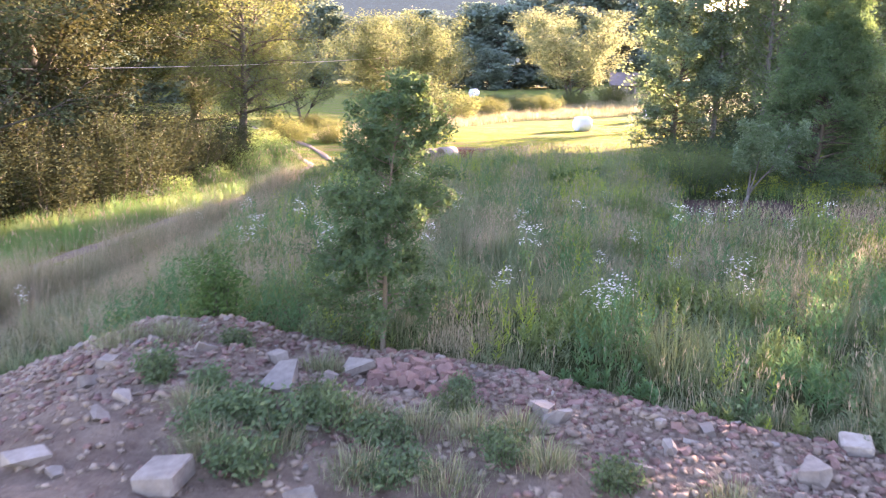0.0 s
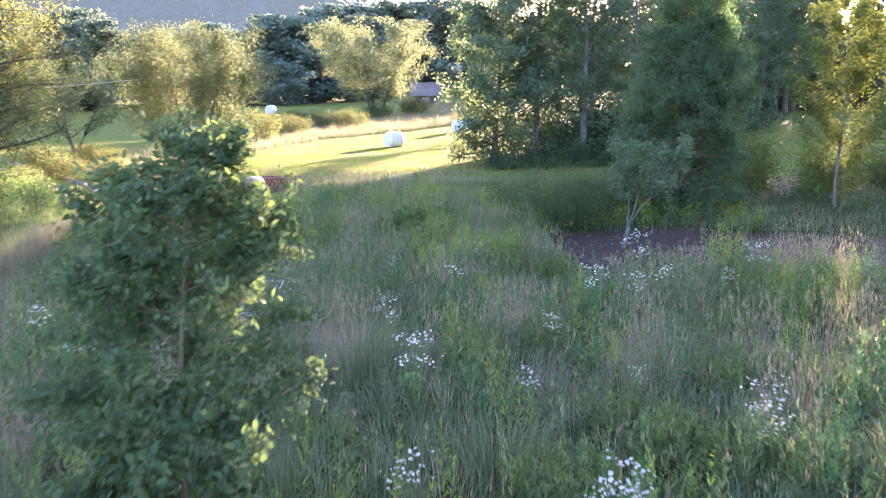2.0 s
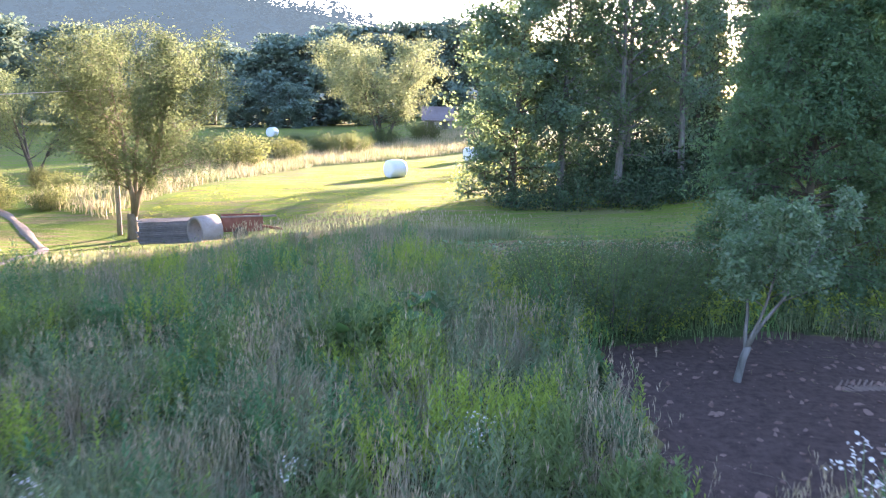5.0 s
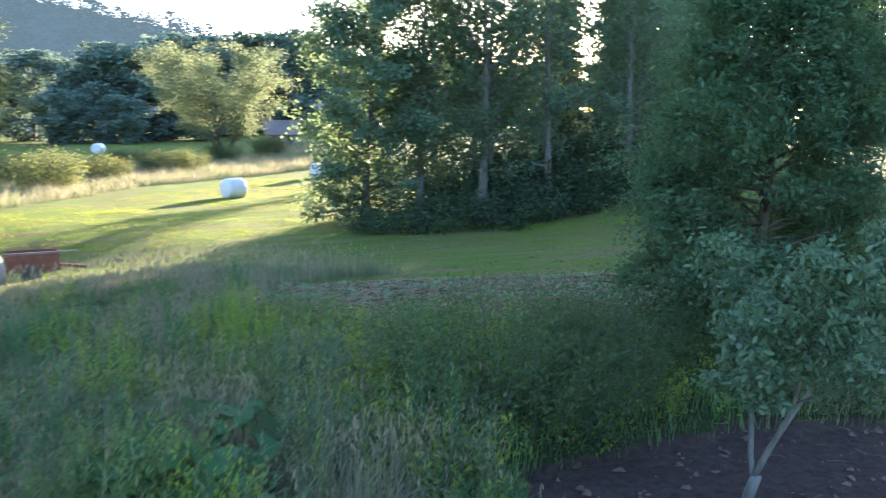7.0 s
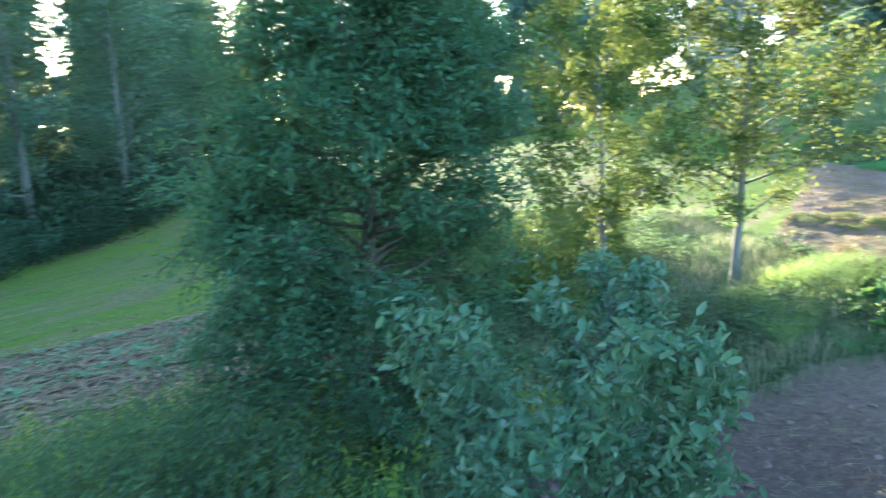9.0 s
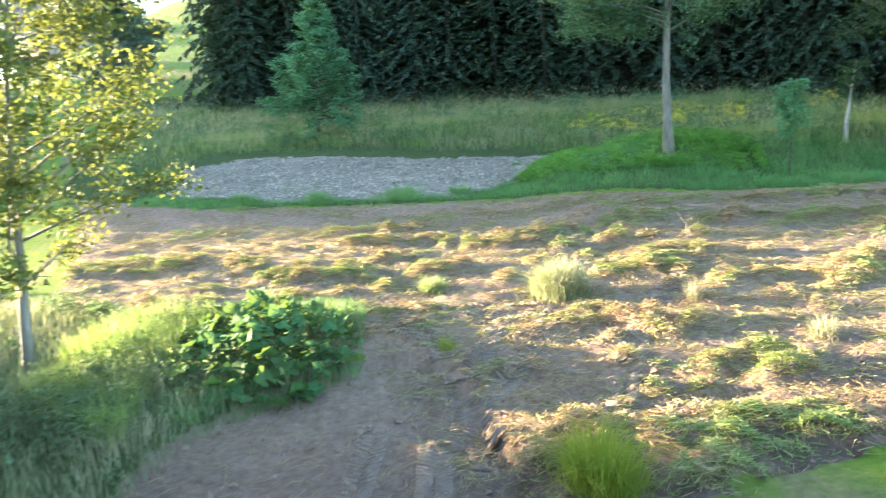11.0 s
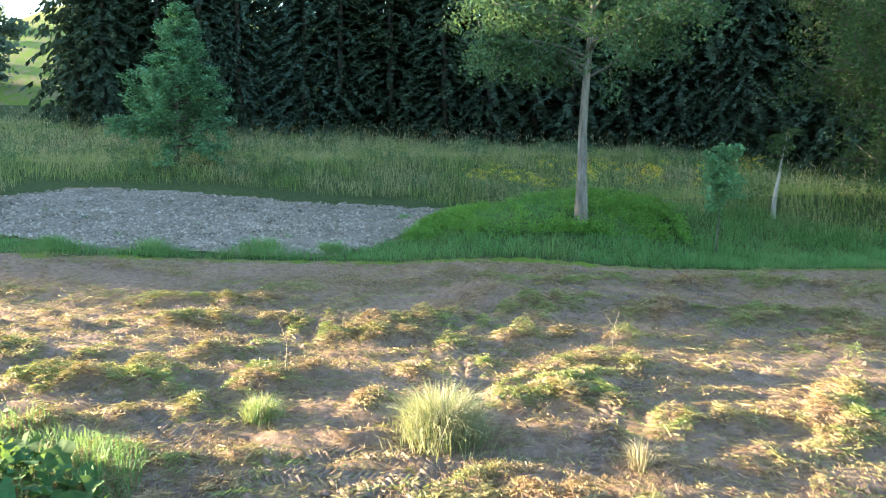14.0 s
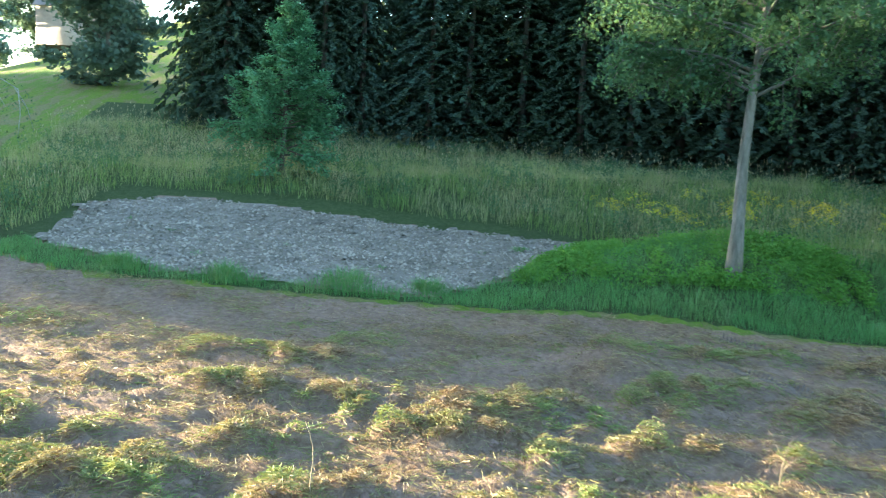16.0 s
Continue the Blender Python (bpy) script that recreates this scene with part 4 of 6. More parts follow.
for x, y in [(30, 66), (33, 63), (35.5, 66), (38, 63.5), (40.5, 66.5), (43, 64), (45, 67), (32, 69), (37, 70), (42, 70), (28.5, 63), (39.5, 73), (34.5, 74)]:
    k = r.uniform(0.85, 1.02)
    copy_thing(spruce, spun(x, y, r.uniform(0, 360), k * 1.15, k, 0.1))
# added spruces, unseen behind the ash, that only shade the meadow
for x, y in [(46.6, 65), (48.3, 67.5), (47.2, 70), (49.9, 68.6), (51.3, 70.6)]:
    k = r.uniform(0.8, 0.88)
    copy_thing(spruce, spun(x, y, r.uniform(0, 360), k * 1.25, k, 0.1))
for x, y in [(88, 95), (92, 98), (96, 94), (100, 98), (104, 95), (109, 98), (114, 96), (119, 100), (125, 97), (131, 100), (98, 103), (110, 104), (90, 101), (94, 104), (102, 102), (106, 101), (117, 105), (122, 104)]:
    k = r.uniform(1.75, 2.1)
    copy_thing(spruce, spun(x, y, r.uniform(0, 360), k, k, 0.2))
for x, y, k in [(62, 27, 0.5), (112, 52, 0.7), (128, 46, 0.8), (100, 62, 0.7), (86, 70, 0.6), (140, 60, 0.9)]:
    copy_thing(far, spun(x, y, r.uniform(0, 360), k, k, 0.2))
# added trees, mostly hidden, sized to keep gravel and birch crown in shade
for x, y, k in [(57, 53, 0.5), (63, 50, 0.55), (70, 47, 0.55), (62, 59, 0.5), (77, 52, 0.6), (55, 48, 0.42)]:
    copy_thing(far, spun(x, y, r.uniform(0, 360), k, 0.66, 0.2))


# ---- far woods on the hills ----
def build_far_woods():
    r = np.random.RandomState(15)
    s = Soup()
    a, d = np.radians(r.uniform(-62, 24, 6000)), 190 + 560 * r.uniform(0, 1, 6000) ** 1.3
    x, y = np.sin(a) * d, np.cos(a) * d
    z = height(x, y)
    x, y, z = x[z > 4][:2800], y[z > 4][:2800], z[z > 4][:2800]
    n, m = len(x), 34
    k = r.uniform(0.7, 1.3, n)[:, None, None]
    p = r.normal(0, 1, (n, m, 3))
    p /= np.linalg.norm(p, axis=2, keepdims=True)
    p[..., 2] = np.abs(p[..., 2]) * 1.4
    c = p * k * [4.6, 4.6, 6.5] + np.stack([x, y, z + 3], -1)[:, None]
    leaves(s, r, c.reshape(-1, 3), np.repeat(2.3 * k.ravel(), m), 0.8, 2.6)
    az, rr = np.radians(np.linspace(-64, 27, 60)), np.geomspace(235, 900, 34)
    A, R = np.meshgrid(az, rr)
    X, Y = np.sin(A) * R, np.cos(A) * R
    i = np.arange(A.size).reshape(A.shape)
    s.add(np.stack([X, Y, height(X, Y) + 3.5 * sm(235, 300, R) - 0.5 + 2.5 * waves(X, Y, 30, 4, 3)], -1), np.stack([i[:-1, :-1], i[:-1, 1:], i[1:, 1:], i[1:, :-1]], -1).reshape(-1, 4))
    tagged(new("backdrop", s.mesh("backdrop", LEAF_HAZE_GLOW)), "wooded hillside beyond the valley, its haze put in as glow", "woods", kind="structure")


build_far_woods()


# ---- shrubs and undergrowth ----
shrub("elder_shrub", (-2.42, 9.95, float(heap(-2.42, 9.95)) - 0.05), 0.3, 0.98, LEAF_ELDER, "green elder shrub at the rubble edge", count=2600, size=0.06, stems=14, seed=2, fluff=0.05)
shrub("low_weed", (-1.15, 9.75, float(heap(-1.15, 9.75)) - 0.03), 0.3, 0.38, LEAF_NETTLE, "small round weed at the rubble edge", count=700, size=0.05, stems=12, seed=3, fluff=0.05, category="weed")
shrub("willow_bush", on(6.7, 24.0, 0.05), 1.75, 1.3, LEAF_ALDER, "low dark feathery willow bush", count=22000, size=0.06, aspect=0.3, stems=60, seed=4, fluff=0.12, up=0.2)
shrub("willow_bush", on(8.5, 24.6, 0.05), 1.2, 0.95, LEAF_ALDER, "low dark feathery willow bush", count=9000, size=0.06, aspect=0.3, stems=36, seed=6, fluff=0.11, up=0.2)
hazel = shrub("hazel_bush", on(13.0, 26.6, 0.05), 0.95, 1.9, LEAF_YOUNG, "leafy green hazel bush behind the young trees", count=5200, size=0.075, aspect=0.65, stems=26, seed=14, fluff=0.14, group="hazel bushes")
for x, y, a, k, h in [(15.6, 26.4, 80, 1.0, 0.85), (17.9, 26.2, 190, 1.05, 0.75), (14.6, 28.6, 270, 1.15, 1.0)]:
    copy_thing(hazel, spun(x, y, a, k, h, 0.05))
thicket = shrub("hedge_shrub", on(-10.2, 26, 0.05), 1.7, 2.8, LEAF_HEDGE, "olive tangled hedge shrub with bare stems", count=13000, size=0.075, aspect=0.6, stems=34, seed=7, fluff=0.16, group="hedge shrubs")
for x, y, a, k, h in [(-11.4, 23.4, 80, 1.0, 0.9), (-10.4, 28.8, 160, 1.05, 1.1), (-12.2, 26.2, 220, 1.2, 1.2), (-9.9, 31.4, 300, 0.95, 1.0), (-11.8, 30.4, 30, 1.2, 1.25), (-12.6, 20.6, 110, 1.05, 0.9), (-9.6, 34, 200, 0.9, 0.8), (-13.4, 23, 260, 1.2, 1.3), (-12.8, 17.6, 10, 1.0, 0.9)]:
    copy_thing(thicket, spun(x, y, a, k, h, 0.05))
bramble = shrub("bramble", on(-8.1, 33.6, 0.05), 1.0, 1.15, LEAF_WEED, "leafy green bramble on the track's verge", count=4200, size=0.07, stems=26, seed=8, fluff=0.12, group="verge brambles")
for x, y, a, k, h in [(-8.6, 30.6, 70, 0.9, 0.8), (-8.0, 36.2, 140, 1.1, 1.1), (-7.8, 38.6, 200, 1.0, 0.8), (-9.0, 40.5, 290, 1.3, 1.2), (-9.3, 28, 330, 0.8, 0.7)]:
    copy_thing(bramble, spun(x, y, a, k, h, 0.05))
field_bush = shrub("field_bush", on(-0.4, 70, 0.05), 2.3, 2.3, LEAF_FAR, "rounded green bush in the dry field margin", count=5000, size=0.16, stems=30, seed=10, fluff=0.25, group="field margin bushes")
for x, y, a, k in [(2.5, 77, 40, 0.75), (6.2, 84, 80, 0.8), (8.6, 86, 150, 0.75), (-2.2, 74, 200, 0.9), (12.6, 97.5, 20, 0.8), (4, 95, 90, 0.6), (-6, 80, 130, 1.1), (-10, 60, 180, 0.5), (-4.5, 55, 240, 0.42), (-7.5, 50, 300, 0.45), (18, 104, 10, 0.9), (-9.6, 50, 60, 0.5), (-11.2, 54, 150, 0.62), (-8.4, 57, 250, 0.45), (-10.6, 46.8, 20, 0.42)]:
    copy_thing(field_bush, spun(x, y, a, k, sink=0.05))
under = shrub("grove_shrub", on(13.6, 45.0, 0.05), 1.7, 1.25, LEAF_SHADE, "low shrub under the aspens, shade darkened into its leaves", count=2200, size=0.14, stems=26, seed=11, fluff=0.18, group="grove undergrowth")
# wide copies behind y 47 are added to block sun under the crowns
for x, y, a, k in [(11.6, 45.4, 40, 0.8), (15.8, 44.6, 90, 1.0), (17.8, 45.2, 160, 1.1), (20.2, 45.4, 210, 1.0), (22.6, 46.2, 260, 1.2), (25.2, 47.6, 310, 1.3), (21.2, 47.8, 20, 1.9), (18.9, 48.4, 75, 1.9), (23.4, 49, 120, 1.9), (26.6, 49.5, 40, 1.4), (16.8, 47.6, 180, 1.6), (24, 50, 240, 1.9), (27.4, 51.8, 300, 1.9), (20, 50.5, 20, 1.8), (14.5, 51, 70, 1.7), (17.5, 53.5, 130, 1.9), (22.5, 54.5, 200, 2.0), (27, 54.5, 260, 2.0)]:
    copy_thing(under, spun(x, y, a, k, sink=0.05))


# ---- meadow herbs ----
def plumes(s, r, p, tall, size, aspect, k, base=height, bend=0.12):
    """Upright herbs: slim leaves standing out and up all along each stem, shorter towards the tip."""
    m = len(p)
    x, y = p[:, :1], p[:, 1:]
    lean = r.normal(0, bend, (m, 2))
    u = np.tile(np.linspace(0.12, 1.0, k), (m, 1)) + r.uniform(-0.03, 0.03, (m, k))
    c = np.stack([x + lean[:, :1] * u * u * tall, y + lean[:, 1:] * u * u * tall, base(x, y) + u * tall], -1).reshape(-1, 3)
    a = r.uniform(0, 2 * math.pi, m * k)
    e = r.uniform(0.4, 1.3, m * k) + 0.7 * u.ravel()
    d = np.stack([np.cos(a), np.sin(a), e], -1)
    d /= np.linalg.norm(d, axis=1, keepdims=True)
    w = np.stack([-np.sin(a), np.cos(a), 0 * a], -1)
    z = (np.repeat(r.uniform(0.7, 1.3, m) * size, k) * (1.2 - 0.65 * u.ravel()))[:, None]
    drop = np.array([0, 0, -0.22])
    v = np.stack([c, c + d * z * 0.5 + w * z * aspect * 0.5, c + d * z + drop * z, c + d * z * 0.5 - w * z * aspect * 0.5], 1)
    s.add(v, np.arange(m * k)[:, None] * 4 + [0, 1, 2, 3])


def build_herbs():
    """Leafy upright herbs, each kind in clumps of its own through the meadow."""
    r = np.random.RandomState(35)
    for name, mat, n, low, high, size, k, label in (("mugwort", LEAF_MUGWORT, 3200, 0.0, 0.16, 0.115, 24, "grey-green mugwort standing in the grass"),
                                                    ("meadow_herbs", LEAF_WEED, 3600, 0.16, 0.31, 0.14, 24, "leafy green herbs standing in clumps in the meadow"),
                                                    ("goldenrod", LEAF_GOLDENROD, 2300, 0.31, 0.4, 0.1, 28, "yellow-green goldenrod in loose clumps"),
                                                    ("tall_herbs", LEAF_LIME, 2600, 0.4, 0.5, 0.13, 24, "tall blue-green leafy herbs where the meadow is lush")):
        def clump(x, y):
            kind = species(x, y)[0]
            return (0.02 + ((kind >= low) & (kind < high))) * (1 - 0.85 * (name == "goldenrod") * sm(20.5, 15, y)) * np.clip(1.35 - np.abs(y - 19) / 15, 0.12, 0.98) * (x > -4.5)
        p = scatter(r, MEADOW, n, clump)
        s = Soup()
        x, y = p[:, :1], p[:, 1:]
        tall = 0.78 * species(x, y)[1] * r.uniform(0.75, 1.2, x.shape) * (1 - 0.3 * sm(24, 32, y)) * (0.5 + 0.5 * sm(0.0, 1.0, y - edge_y(x)))
        plumes(s, r, p, tall, size, 0.2, k)
        tagged(new(name, s.mesh(name, mat)), label, "plants", kind="stuff")


build_herbs()


# ---- other grass ----
def patch(name, poly, n, h0, h1, w, mat, label, dry, seed, lean=0.35, weight=None, fun=height, seeds=0, clump=0.7):
    r = np.random.RandomState(seed)
    s = Soup()
    p = scatter(r, poly, n, weight)
    d = dry(p[:, 0], p[:, 1]) if callable(dry) else np.full(n, dry)
    blend = 0.5 + 0.35 * waves(p[:, 0], p[:, 1], 3.0, seed, 2)
    d0, own, out = cells(p[:, 0], p[:, 1], clump, seed)
    h = (h0 + (h1 - h0) * np.clip(blend, 0, 1)) * r.uniform(0.55, 1.2, n) * (0.7 + 0.65 * own) * (1 - 0.4 * np.clip(d0 / 0.75, 0, 1) ** 2)
    d = d + 0.5 * ((own * 5.31) % 1 - 0.5)
    blades(s, r, p, h, r.uniform(0.6, 1.3, n) * w, lean, d + r.normal(0, 0.1, n), fun, np.where(r.uniform(0, 1, n) < 0.6, out, r.uniform(0, 6.28, n)))
    if seeds:
        q = scatter(r, poly, seeds, weight)
        t, _ = blades(s, r, q, h1 * r.uniform(0.95, 1.5, seeds), w * 0.6, 0.15, 0.9, fun)
        seed_heads(s, r, t, 0.12, 0.022, 0.95)
    tagged(new(name, s.mesh(name, mat)), label, "grass", kind="stuff")


def not_gravel(x, y):
    return 1.0 - inside(x, y, GRAVEL)


FRONT = [(30.5, 23.6), (29.2, 21.4), (28.1, 17.4), (27.0, 13), (25.7, 9.5), (24.6, 6), (22.2, -3), (25, -3), (27.6, 5), (29.6, 9.8), (30.4, 11.2), (28.9, 13.2), (28.4, 15), (29.0, 17.2), (30, 20), (32, 23)]
BACK = [(28.4, 9.0), (26, 2), (25, -4), (30, -14), (36, -6), (42, 0), (47, 8), (51, 20), (49, 26), (40, 25.5), (31, 24), (33, 23), (36, 21.6), (35.2, 16), (33.6, 12), (31.8, 9.8)]
patch("verge_grass", FRONT, 60000, 0.15, 0.34, 0.008, GRASS_LUSH, "lush green grass along the gravel and dirt", 0.0, 101, 0.45, not_gravel)
patch("bank_grass", BACK, 78000, 0.32, 0.62, 0.010, GRASS_BANK, "tall bank grass, green with pale dry stems", lambda x, y: np.clip(0.22 + 0.45 * waves(x, y, 5.0, 7, 3) + 0.25 * sm(33, 44, x), 0, 1), 102, 0.6, not_gravel, seeds=2200)
patch("shade_grass", UNDER, 34000, 0.18, 0.42, 0.009, GRASS, "tall grass under the young trees", 0.3, 103, 0.35)
LEFT = [(-9, 8), (-8.9, 17), (-8.0, 24.5), (-7.2, 30.5), (-6.9, 38), (-8.6, 44), (-11.5, 44), (-10, 36), (-9.6, 30), (-11, 24), (-13.5, 16), (-14, 8)]
patch("track_verge_grass", LEFT, 40000, 0.3, 0.6, 0.012, GRASS_LUSH, "fresh green grass beside the farm track", 0.15, 104, 0.35)
LAWN = [(-3.5, 36), (-1.8, 34), (0.5, 34.8), (3.3, 35), (5.4, 33), (11, 32.4), (18, 31), (26, 34), (34, 44), (28, 47), (-3.8, 46)]
MEAD = [(-3.8, 45), (30, 45), (24, 62), (22, 78), (12, 75), (-2, 56)]
patch("field_grass", LAWN, 44000, 0.03, 0.07, 0.03, GRASS_MOWN, "short mown hayfield grass with yellowed stubble", lambda x, y: np.clip(0.3 + 2.4 * waves(0.14 * x, 0.75 * y - 0.13 * x, 1.0, 17, 3), 0, 1), 105, 0.95, lambda x, y: np.clip(0.75 + 0.9 * waves(0.3 * x, 1.5 * y - 0.2 * x, 1.0, 19, 3), 0.1, 1))
patch("hayfield_grass", MEAD, 80000, 0.04, 0.09, 0.022, GRASS_LAWN, "sunlit mown hayfield grass", lambda x, y: np.clip(0.05 + 0.9 * waves(0.25 * x, 1.2 * y - 0.2 * x, 1.4, 17, 3), 0, 1), 112, 0.9)
STRIP = [(-4.5, 47), (-2, 57), (5, 72), (13, 79), (24, 90), (25, 118), (12, 104), (2, 90), (-6, 72), (-9, 52)]
patch("margin_grass", STRIP, 32000, 0.4, 0.85, 0.03, GRASS, "tall dry grass of the field margin", lambda x, y: np.clip(0.62 + 0.35 * waves(x, y, 9.0, 18, 2), 0, 1), 106, 0.3)
FRINGE = [(0.6, 32.4), (0.9, 35.6), (3.4, 36.8), (6.0, 35.4), (9.0, 33.6), (5.4, 32.8), (3.2, 33.0)]
patch("fringe_grass", FRINGE, 7000, 0.2, 0.42, 0.013, GRASS, "tall dry grass between the meadow and the mown field", lambda x, y: np.clip(0.5 + 0.4 * waves(x, y, 3.0, 51, 2), 0, 1), 108, 0.4, seeds=700)
TRAIL = [(-4.2, 36), (-4.2, 30.6), (-2.5, 31.6), (0.5, 32.8), (3.2, 33.6), (4.6, 36.4), (0, 35.6)]
patch("rough_grass", TRAIL, 12000, 0.08, 0.2, 0.016, GRASS, "rough sunlit grass round the old trailer", 0.45, 107, 0.35)


SIDE = [(-10.4, 9), (-8.3, 9), (-6.0, 18), (-5.1, 24), (-4.7, 28), (-5.3, 28.4), (-5.95, 24), (-6.9, 18), (-9.0, 10)]
patch("trackside_grass", SIDE, 16000, 0.75, 1.15, 0.010, GRASS, "tall dry grass along the farm track", 0.62, 113, 0.3, seeds=500)


# ---- cut hay on the soil ----
def strands(s, r, p, length, width, dry, base, lift, a=None):
    """Lying strands: slim bent strips."""
    n = len(p)
    a = r.uniform(0, 2 * math.pi, n) if a is None else a
    d = np.stack([np.cos(a), np.sin(a), np.zeros(n)], -1) * (np.broadcast_to(length, (n,)) / 2)[:, None]
    side = np.stack([-np.sin(a), np.cos(a), r.uniform(-0.5, 0.5, n)], -1) * (np.broadcast_to(width, (n,)) / 2)[:, None]
    c = np.stack([p[:, 0], p[:, 1], base(p[:, 0], p[:, 1]) + lift], -1)
    e0, e1 = c - d, c + d + np.stack([r.normal(0, 0.03, n), r.normal(0, 0.03, n), np.zeros(n)], -1)
    for e in (e0, e1):
        e[:, 2] = base(e[:, 0], e[:, 1]) + lift * r.uniform(0.1, 1.2, n)
    c[:, 2] += 0.012
    v = np.stack([e0 - side, e0 + side, c + side, c - side, e1 + side, e1 - side], 1)
    i = np.arange(n)[:, None] * 6
    s.add(v, i + [0, 1, 2, 3], i + [3, 2, 4, 5], value=np.repeat(np.broadcast_to(dry, (n,)), 6))


def straws(s, r, p, length, width, dry, lift, a):
    """Short straight straws draped over the ground, each tilted on its own axis."""
    n = len(p)
    d = np.stack([np.cos(a), np.sin(a)], -1) * (length / 2)[:, None]
    e0, e1 = p - d, p + d
    roll = r.uniform(-1.3, 1.3, n)
    side = np.stack([-np.sin(a) * np.cos(roll), np.cos(a) * np.cos(roll), np.sin(roll)], -1) * (width / 2)[:, None]
    z = height(p[:, 0], p[:, 1]) + lift
    tip = r.normal(0, 0.12, n) * length
    q0, q1 = np.column_stack([e0, z - tip]), np.column_stack([e1, z + tip])
    s.add(np.stack([q0 - side, q0 + side, q1 + side, q1 - side], 1), np.arange(n)[:, None] * 4 + [0, 1, 2, 3], value=np.repeat(np.broadcast_to(dry, (n,)), 4))


def hay_lift(x, y):
    """Loose lumps of hay over the swathes."""
    d, own, way = cells(x, y, 0.42, 9)
    return 0.16 * own * windrow(x, y) * np.clip(1 - (d / 0.7) ** 2, 0, 1)


def build_hay():
    r = np.random.RandomState(55)
    s = Soup()
    lane = lambda x, y: np.clip(1.0 - 0.8 * sm(23.5, 25.5, x + 0.12 * (14 - y)), 0, 1)
    near = lambda x, y: np.clip(1.2 - np.hypot(x - 18, y - 15) / 18, 0.08, 1)
    c = scatter(r, MOWN, 15000, lambda x, y: near(x, y) * (0.03 + 0.97 * windrow(x, y) ** 1.2) * lane(x, y))
    per = 11
    p = (c[:, None] + r.normal(0, 0.07, (len(c), per, 2))).reshape(-1, 2)
    own = cells(p[:, 0], p[:, 1], 0.42, 9)[1]
    way = 1.25 + 2.4 * (own - 0.5) + np.repeat(r.normal(0, 0.6, len(c)), per) + r.normal(0, 0.55, len(p))
    dry = np.clip(0.5 + 0.5 * waves(p[:, 0], p[:, 1], 3.4, 19, 2) + 0.9 * ((own * 5.31) % 1 - 0.5) + np.repeat(r.normal(0, 0.15, len(c)), per), 0, 1)
    straws(s, r, p, r.uniform(0.03, 0.15, len(p)), r.uniform(0.005, 0.011, len(p)), dry, 0.012 + hay_lift(p[:, 0], p[:, 1]) * r.uniform(0.5, 1.05, len(p)), way)
    p = scatter(r, MOWN, 95000, lambda x, y: np.clip(1.2 - np.hypot(x - 18, y - 15) / 18, 0.12, 1) * (0.3 + 0.7 * sm(-0.3, 0.5, waves(x, y, 1.9, 31, 2))))
    straws(s, r, p, r.uniform(0.04, 0.16, len(p)), r.uniform(0.004, 0.008, len(p)), r.uniform(0.3, 1.0, len(p)), 0.012 + 0.02 * r.uniform(0, 1, len(p)) ** 2, r.uniform(0, 6.28, len(p)))
    p = scatter(r, BARE, 2000, lambda x, y: np.clip((x - 9) / 4, 0.02, 1))
    strands(s, r, p, r.uniform(0.05, 0.2, len(p)), 0.005, 0.55, height, 0.012)
    p = scatter(r, CUT, 9000)
    strands(s, r, p, r.uniform(0.15, 0.45, len(p)), 0.02, 0.75, height, 0.015 + 0.06 * r.uniform(0, 1, len(p)))
    p = scatter(r, MOWN, 52000, lambda x, y: np.clip(1.15 - np.hypot(x - 18, y - 15) / 16, 0.05, 1) * (0.06 + 0.94 * sm(0.55, 0.8, cells(x, y, 0.8, 12)[1])))
    v = Soup()
    d, own, _ = cells(p[:, 0], p[:, 1], 0.8, 12)
    z = height(p[:, 0], p[:, 1]) + 0.012 + hay_lift(p[:, 0], p[:, 1]) * 0.9 + 0.14 * sm(0.55, 0.9, own) * np.clip(1 - (d / 0.6) ** 2, 0, 1) * r.uniform(0.3, 1, len(p))
    leaves(v, r, np.stack([p[:, 0], p[:, 1], z], -1), r.uniform(0.014, 0.042, len(p)), 0.35, 0.1)
    tagged(new("hay_crumbs", v.mesh("hay_crumbs", LEAF_BRUSH)), "withered leaf crumbs strewn over the soil", "hay", kind="stuff")
    v = Soup()
    p = scatter(r, [(4.9, 31.4), (8, 30.2), (12, 28.6), (16, 28.6), (17, 30.6), (11, 32.0), (5.3, 33.2)], 1700, lambda x, y: np.clip(0.25 + 1.3 * waves(x, y, 1.4, 71, 2), 0.02, 1))
    leaves(v, r, np.stack([p[:, 0], p[:, 1], height(p[:, 0], p[:, 1]) + r.uniform(0.01, 0.08, len(p))], -1), r.uniform(0.08, 0.17, len(p)), 0.5, 1.2)
    tagged(new("cut_leaves", v.mesh("cut_leaves", LEAF_MUGWORT)), "pale wilted cut leaves along the lawn edge", "plants", kind="stuff")
    tagged(new("cut_hay", s.mesh("cut_hay", HAY)), "loose cut hay lying in rough swathes on soil", "hay", kind="stuff")
    q = Soup()
    p = scatter(r, MOWN, 14000, lambda x, y: windrow(x, y) * np.clip(0.2 + 0.8 * waves(x, y, 3.3, 23, 2), 0, 1) * (1 - sm(24, 25, x)))
    blades(q, r, p, r.uniform(0.05, 0.15, len(p)), 0.006, 0.8, r.uniform(0.0, 0.55, len(p)))
    tagged(new("stubble", q.mesh("stubble", HAY)), "short regrowth and stubble among the hay", "grass", kind="stuff")


build_hay()


